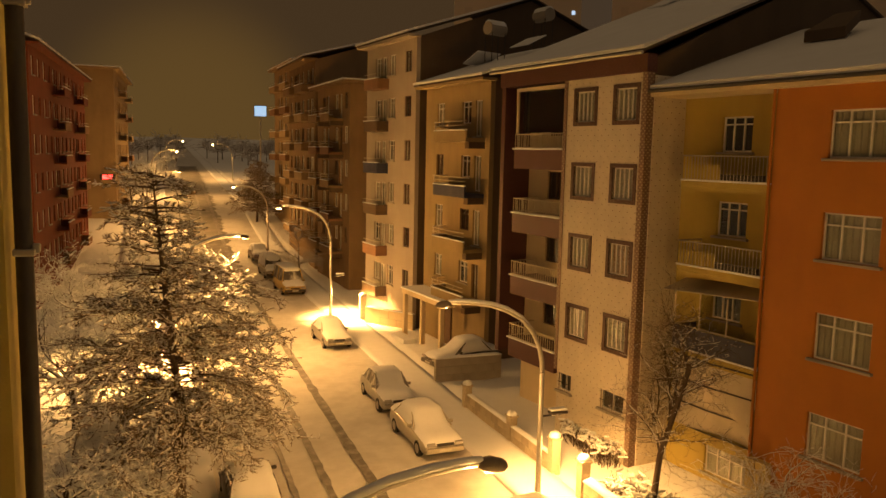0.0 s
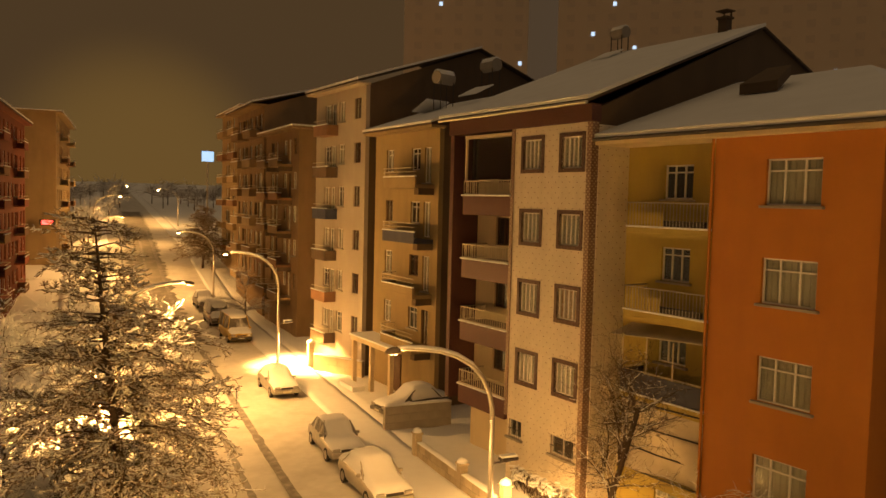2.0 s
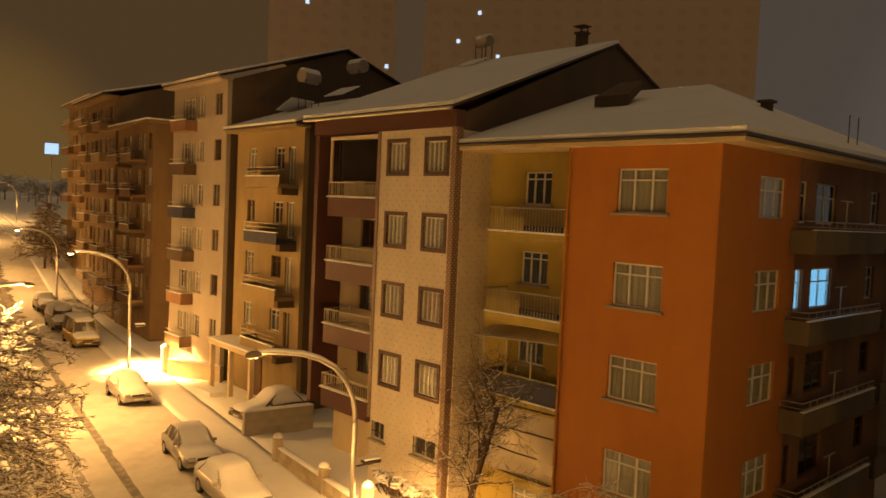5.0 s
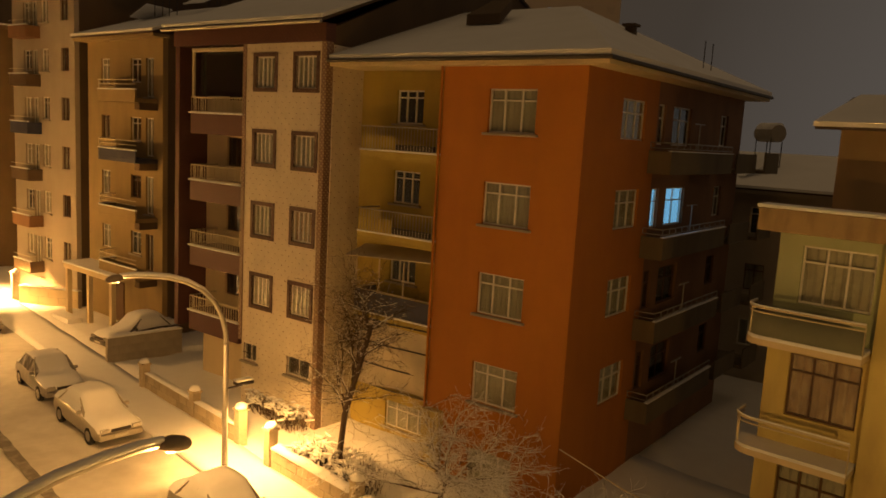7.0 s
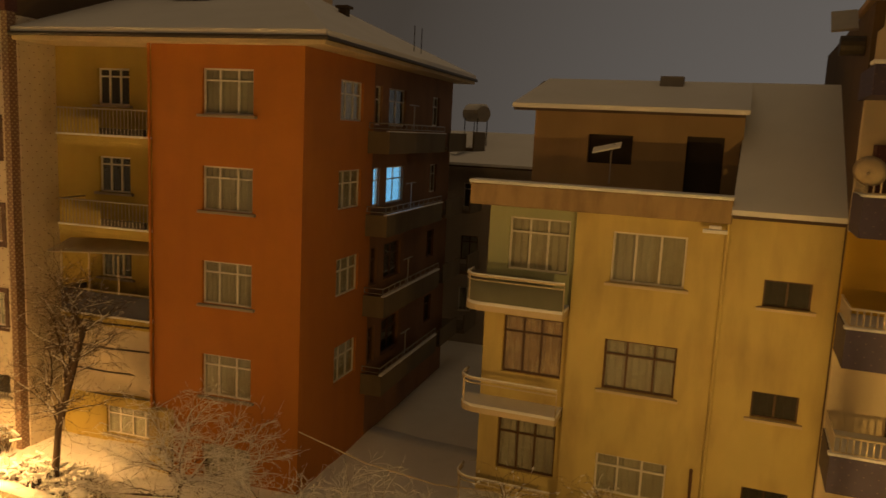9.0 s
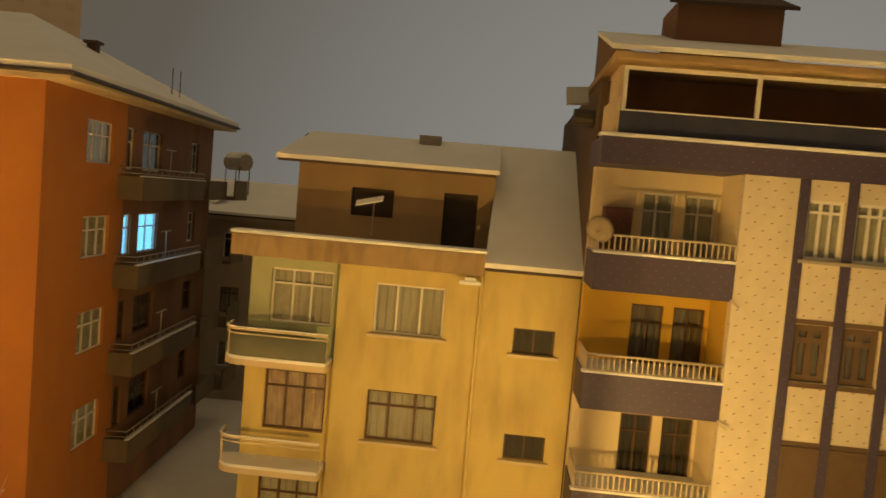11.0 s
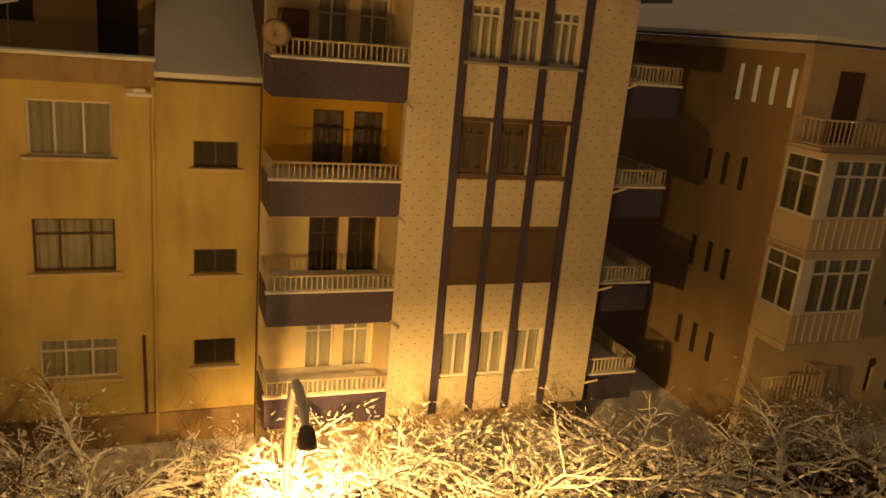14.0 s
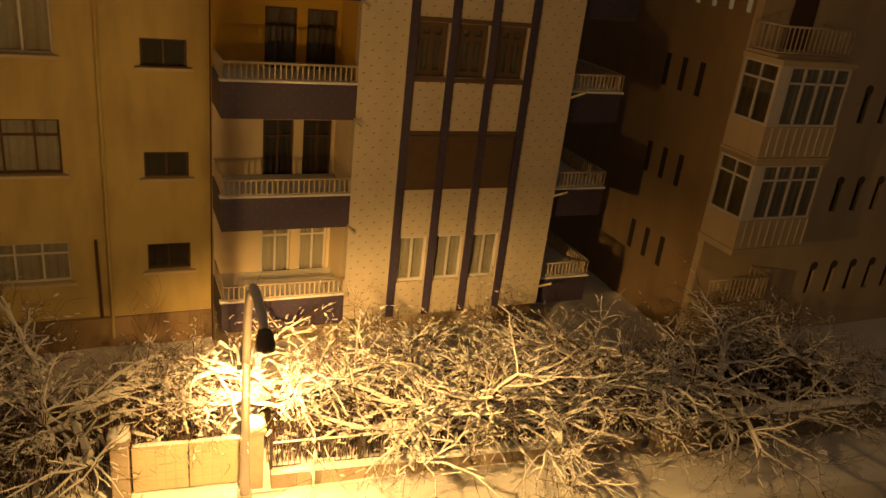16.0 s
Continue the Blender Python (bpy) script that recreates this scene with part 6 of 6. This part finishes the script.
for x, y, h, sd in ((-2.6, 112.0, 6.5, 43), (-1.4, 128.0, 7.0, 44), (0.6, 148.0, 7.5, 45), (2.6, 168.0, 7.5, 46)):
    bare_tree(pose(x, y, rise(y)), h, 3.2, sd, "snowy bare street tree lit by a far lamp", 7, 3, 0.08, 0.13, 1, 0.95, 2.4, 0.5, 0.4)
leafy_tree(pose(12.8, 104.0, 2.7), 8.0, 4.6, 9, "dark bushy evergreen beside the far street", 0.2, (0.3, 0.0), 0.035, 0.3)
bare_tree(pose(13.0, 74.0, 0.1), 5.0, 2.4, 12, "small bare pavement tree dusted with snow", 6, 3, 0.05, 0.09, 2)
bare_tree(pose(15.6, 21.0, 0), 8.2, 1.5, 21, "bare leaning garden tree with thin crooked twigs", 11, 3, -0.03, 0.10, 2, 0.5, 0.8, 0.42, 0.68, (0.3, -1.25), 0.3, True, 0.28)
bare_tree(pose(16.2, 16.5, 0), 3.8, 2.6, 22, "low bare garden tree with thin snowy twigs", 8, 3, 0.15, 0.09, 2, 0.85, 1.0, 0.55, 0.35, 0.3)
bare_tree(pose(16.0, 10.5, 0), 3.4, 2.6, 23, "low bare garden tree with thin snowy twigs", 8, 3, 0.15, 0.09, 2, 0.85, 1.0, 0.55, 0.35, 0.3)
for x, y, h, sp, sd, n in ((15.6, 5.6, 3.1, 3.0, 24, 9), (16.2, 2.6, 3.2, 2.8, 25, 9), (16.2, -1.6, 3.5, 2.8, 31, 9), (14.7, -5.6, 3.6, 3.2, 26, 11), (14.9, -7.9, 3.3, 3.1, 33, 9), (15.2, -10.4, 4.1, 3.1, 27, 8), (15.2, -13.8, 3.0, 3.2, 28, 8), (15.6, -17.8, 2.5, 3.0, 29, 7)):
    bare_tree(pose(x, y, 0), h, sp, sd, "spreading bare garden tree under heavy wet snow", n, 3, 0.15, 0.15, 2, 0.96, 1.9, 0.55, 0.42, 0.3, 0.22, True)


def hedge(x, y, lx, ly, h, seed, label, thick=90, topped=0.6, name="hedge"):
    rnd = random.Random(seed)
    t = thing(name, pose(x, y, 0), label, name)
    segs, sn = [], []
    for _ in range(int(lx * ly * thick)):
        p = Vector((rnd.uniform(-lx / 2, lx / 2), rnd.uniform(-ly / 2, ly / 2), 0))
        q = p + Vector((rnd.gauss(0, 0.15), rnd.gauss(0, 0.15), h * rnd.uniform(0.6, 1.1)))
        segs.append((tuple(p), tuple(q), 0.012, 0.006))
        e = q + Vector((rnd.gauss(0, 0.2), rnd.gauss(0, 0.2), rnd.gauss(0, 0.06)))
        segs.append((tuple(q), tuple(e), 0.008, 0.005))
        if rnd.random() < topped: sn.append((tuple(q), tuple(e), 0.05, 0.035))
    raw_part("foliage", *prisms(segs, 3), BARK, t)
    raw_part("snow", *prisms(sn, 5), SNOW, t, "snow on the clipped top")["kind"] = "stuff"
    return t


hedge(15.2, 20.6, 1.6, 3.6, 0.9, 5, "snow-topped clipped hedge behind a garden wall")
hedge(16.6, 26.6, 0.9, 3.6, 0.8, 6, "thin bare hedge at the foot of a wall")
# twigs at right are real; the rest is added for shade on the snow
for y, ly, sd in ((2.9, 7.0, 51), (-5.9, 8.6, 52), (-14.6, 8.4, 53)):
    hedge(16.0, y, 2.9, ly, 1.0, sd, "tangled bare shrubs making a dark base beneath the garden trees", 75, 0.10, "shrub")


def far_wood():
    """A belt of bare snowy crowns closing the far end of the street."""
    rnd = random.Random(77)
    segs, sn = [], []
    for _ in range(90):
        x, y = rnd.uniform(-40, 110), rnd.uniform(205, 240)
        z, h = rise(y), rnd.uniform(4.5, 9.0)
        segs.append(((x, y, z - 0.3), (x, y, z + h * 0.5), 0.16, 0.1))
        for _ in range(70):
            a = Vector((x + rnd.gauss(0, 0.5), y, z + h * rnd.uniform(0.35, 0.7)))
            e = a + Vector((rnd.gauss(0, 1.5), rnd.gauss(0, 0.8), rnd.gauss(0.8, 0.9)))
            segs.append((tuple(a), tuple(e), 0.06, 0.03))
            sn.append((tuple(a + Vector((0, 0, 0.06))), tuple(e + Vector((0, 0, 0.05))), 0.07, 0.04))
    t = thing("wood", pose(0, 0, 0), "belt of bare snowy trees in the misty distance", "trees", kind="stuff")
    raw_part("crown", *prisms(segs, 3), BARK, t)
    raw_part("snow", *prisms(sn, 3), SNOW, t)


far_wood()


# ---- far towers, sign, signals ----
def tower(x, y, w, h, seed, label):
    rnd = random.Random(seed)
    yaw = math.degrees(math.atan2(y, x)) + 90
    t = thing("tower_block", pose(x, y, 0, 0, 0, yaw), label, "building", "distant towers")
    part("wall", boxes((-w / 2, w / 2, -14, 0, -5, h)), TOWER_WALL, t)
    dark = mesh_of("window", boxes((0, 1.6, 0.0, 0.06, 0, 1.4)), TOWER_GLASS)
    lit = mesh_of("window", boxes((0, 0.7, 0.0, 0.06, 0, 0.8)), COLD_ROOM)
    for f in range(int(h / 3.0) - 1):
        for k in range(int(w / 4.2)):
            on = rnd.random() < 0.05
            ob = part("window", lit if on else dark, None, t)
            ob.location = (-w / 2 + 1.2 + k * 4.2, 0.01, 3.0 * f + 2)
    return t


for az, w, h, sd in ((52.0, 34, 112, 3), (40.5, 34, 104, 5), (64.5, 26, 70, 7)):
    tower(165 * math.cos(radians(az)), 165 * math.sin(radians(az)), w, h, sd, "grey tower block with snow haze in its colours, few cold lights")
street_house("low house behind the gardens with snowy roof", pose(41.5, 9.0, 0, 0, 0, 99), 15.0, 3, 3.0, 0.9, (GREY_RENDER, GREY_RENDER), (), GREY_RENDER, depth=10, gable=1.8)

sg = thing("street_sign", pose(16.4, 128.0, 4.8, 0, 0, 0), "blue-white lit sign high on a pole", "sign")
part("pole", tube(bmesh.new(), [(0, 0, -1), (0, 0, 14.5)], 0.12, 10), STEEL, sg)
part("sign_box", boxes((-1.0, 1.0, -0.1, 0.1, 12.6, 14.4), bevel=0.04), DARK_STEEL, sg)
part("sign_face", boxes((-0.92, 0.92, -0.13, -0.102, 12.7, 14.3)), SIGN_GLOW, sg, "glowing blue-white face")
tl = thing("signal_light", pose(-5.2, 106.0, 8.3), "red signal light on a dim house wall", "light")
part("box", boxes((-0.9, 0.9, 0.0, 0.4, -0.3, 0.4), bevel=0.05), DARK_STEEL, tl)
part("lens", boxes((-0.6, 0.6, -0.05, -0.002, -0.2, 0.3), bevel=0.02), RED_GLOW, tl)

# ---- the watcher's own house: wall and drain pipe beside the window ----
own = thing("house_front", pose(0, 0, 0), "rendered front of the near house, barely lit", "building")
part("wall", boxes((-8, -0.56, 3.5, 3.8, 0, 18)), OLIVE, own)
part("wall", boxes((-8, -0.9, -3.8, -3.5, 0, 18)), OLIVE, own)
part("wall", boxes((-8.0, -7.7, -3.5, 3.5, 0, 18)), OLIVE, own)
pipe = thing("drain_pipe", pose(-0.50, 3.58, 0), "dark drain pipe with brackets and cables", "pipe")
part("pipe", tube(bmesh.new(), [(0, 0, 0), (0, 0, 18)], 0.035, 12), DARK_STEEL, pipe, smooth=True)
for z in (10.4, 11.55, 12.55):
    part("bracket", boxes((-0.04, 0.045, -0.04, 0.04, z, z + 0.03), (0.03, 0.06, -0.02, 0.02, z + 0.01, z + 0.05), bevel=0.006), STEEL, pipe)

wire = thing("cable", pose(0, 0, 0), "thin sagging cable from the orange house over the garden", "cable")
part("wire", tube(bmesh.new(), [(19.3, 14.2, 2.3), (19.5, 11.8, 1.75), (19.9, 9.6, 1.45), (20.6, 7.0, 1.5), (21.0, 5.2, 1.9)], 0.02, 5), RAIL_PAINT, wire)
# dark leaves added in place of a shaded recess in the boundary wall
yard = thing("dark_wall_recess", pose(13.74, -13.5, 0, 0, 0, 92), "dark leaves standing in for a dark recess in boundary wall", "gate")
part("gate_leaf", boxes((-1.0, -0.01, -0.03, 0.03, 0.05, 0.95), bevel=0.01), DARK_STEEL, yard)
part("gate_leaf", boxes((0.01, 1.0, -0.03, 0.03, 0.05, 0.95), bevel=0.01), DARK_STEEL, yard)
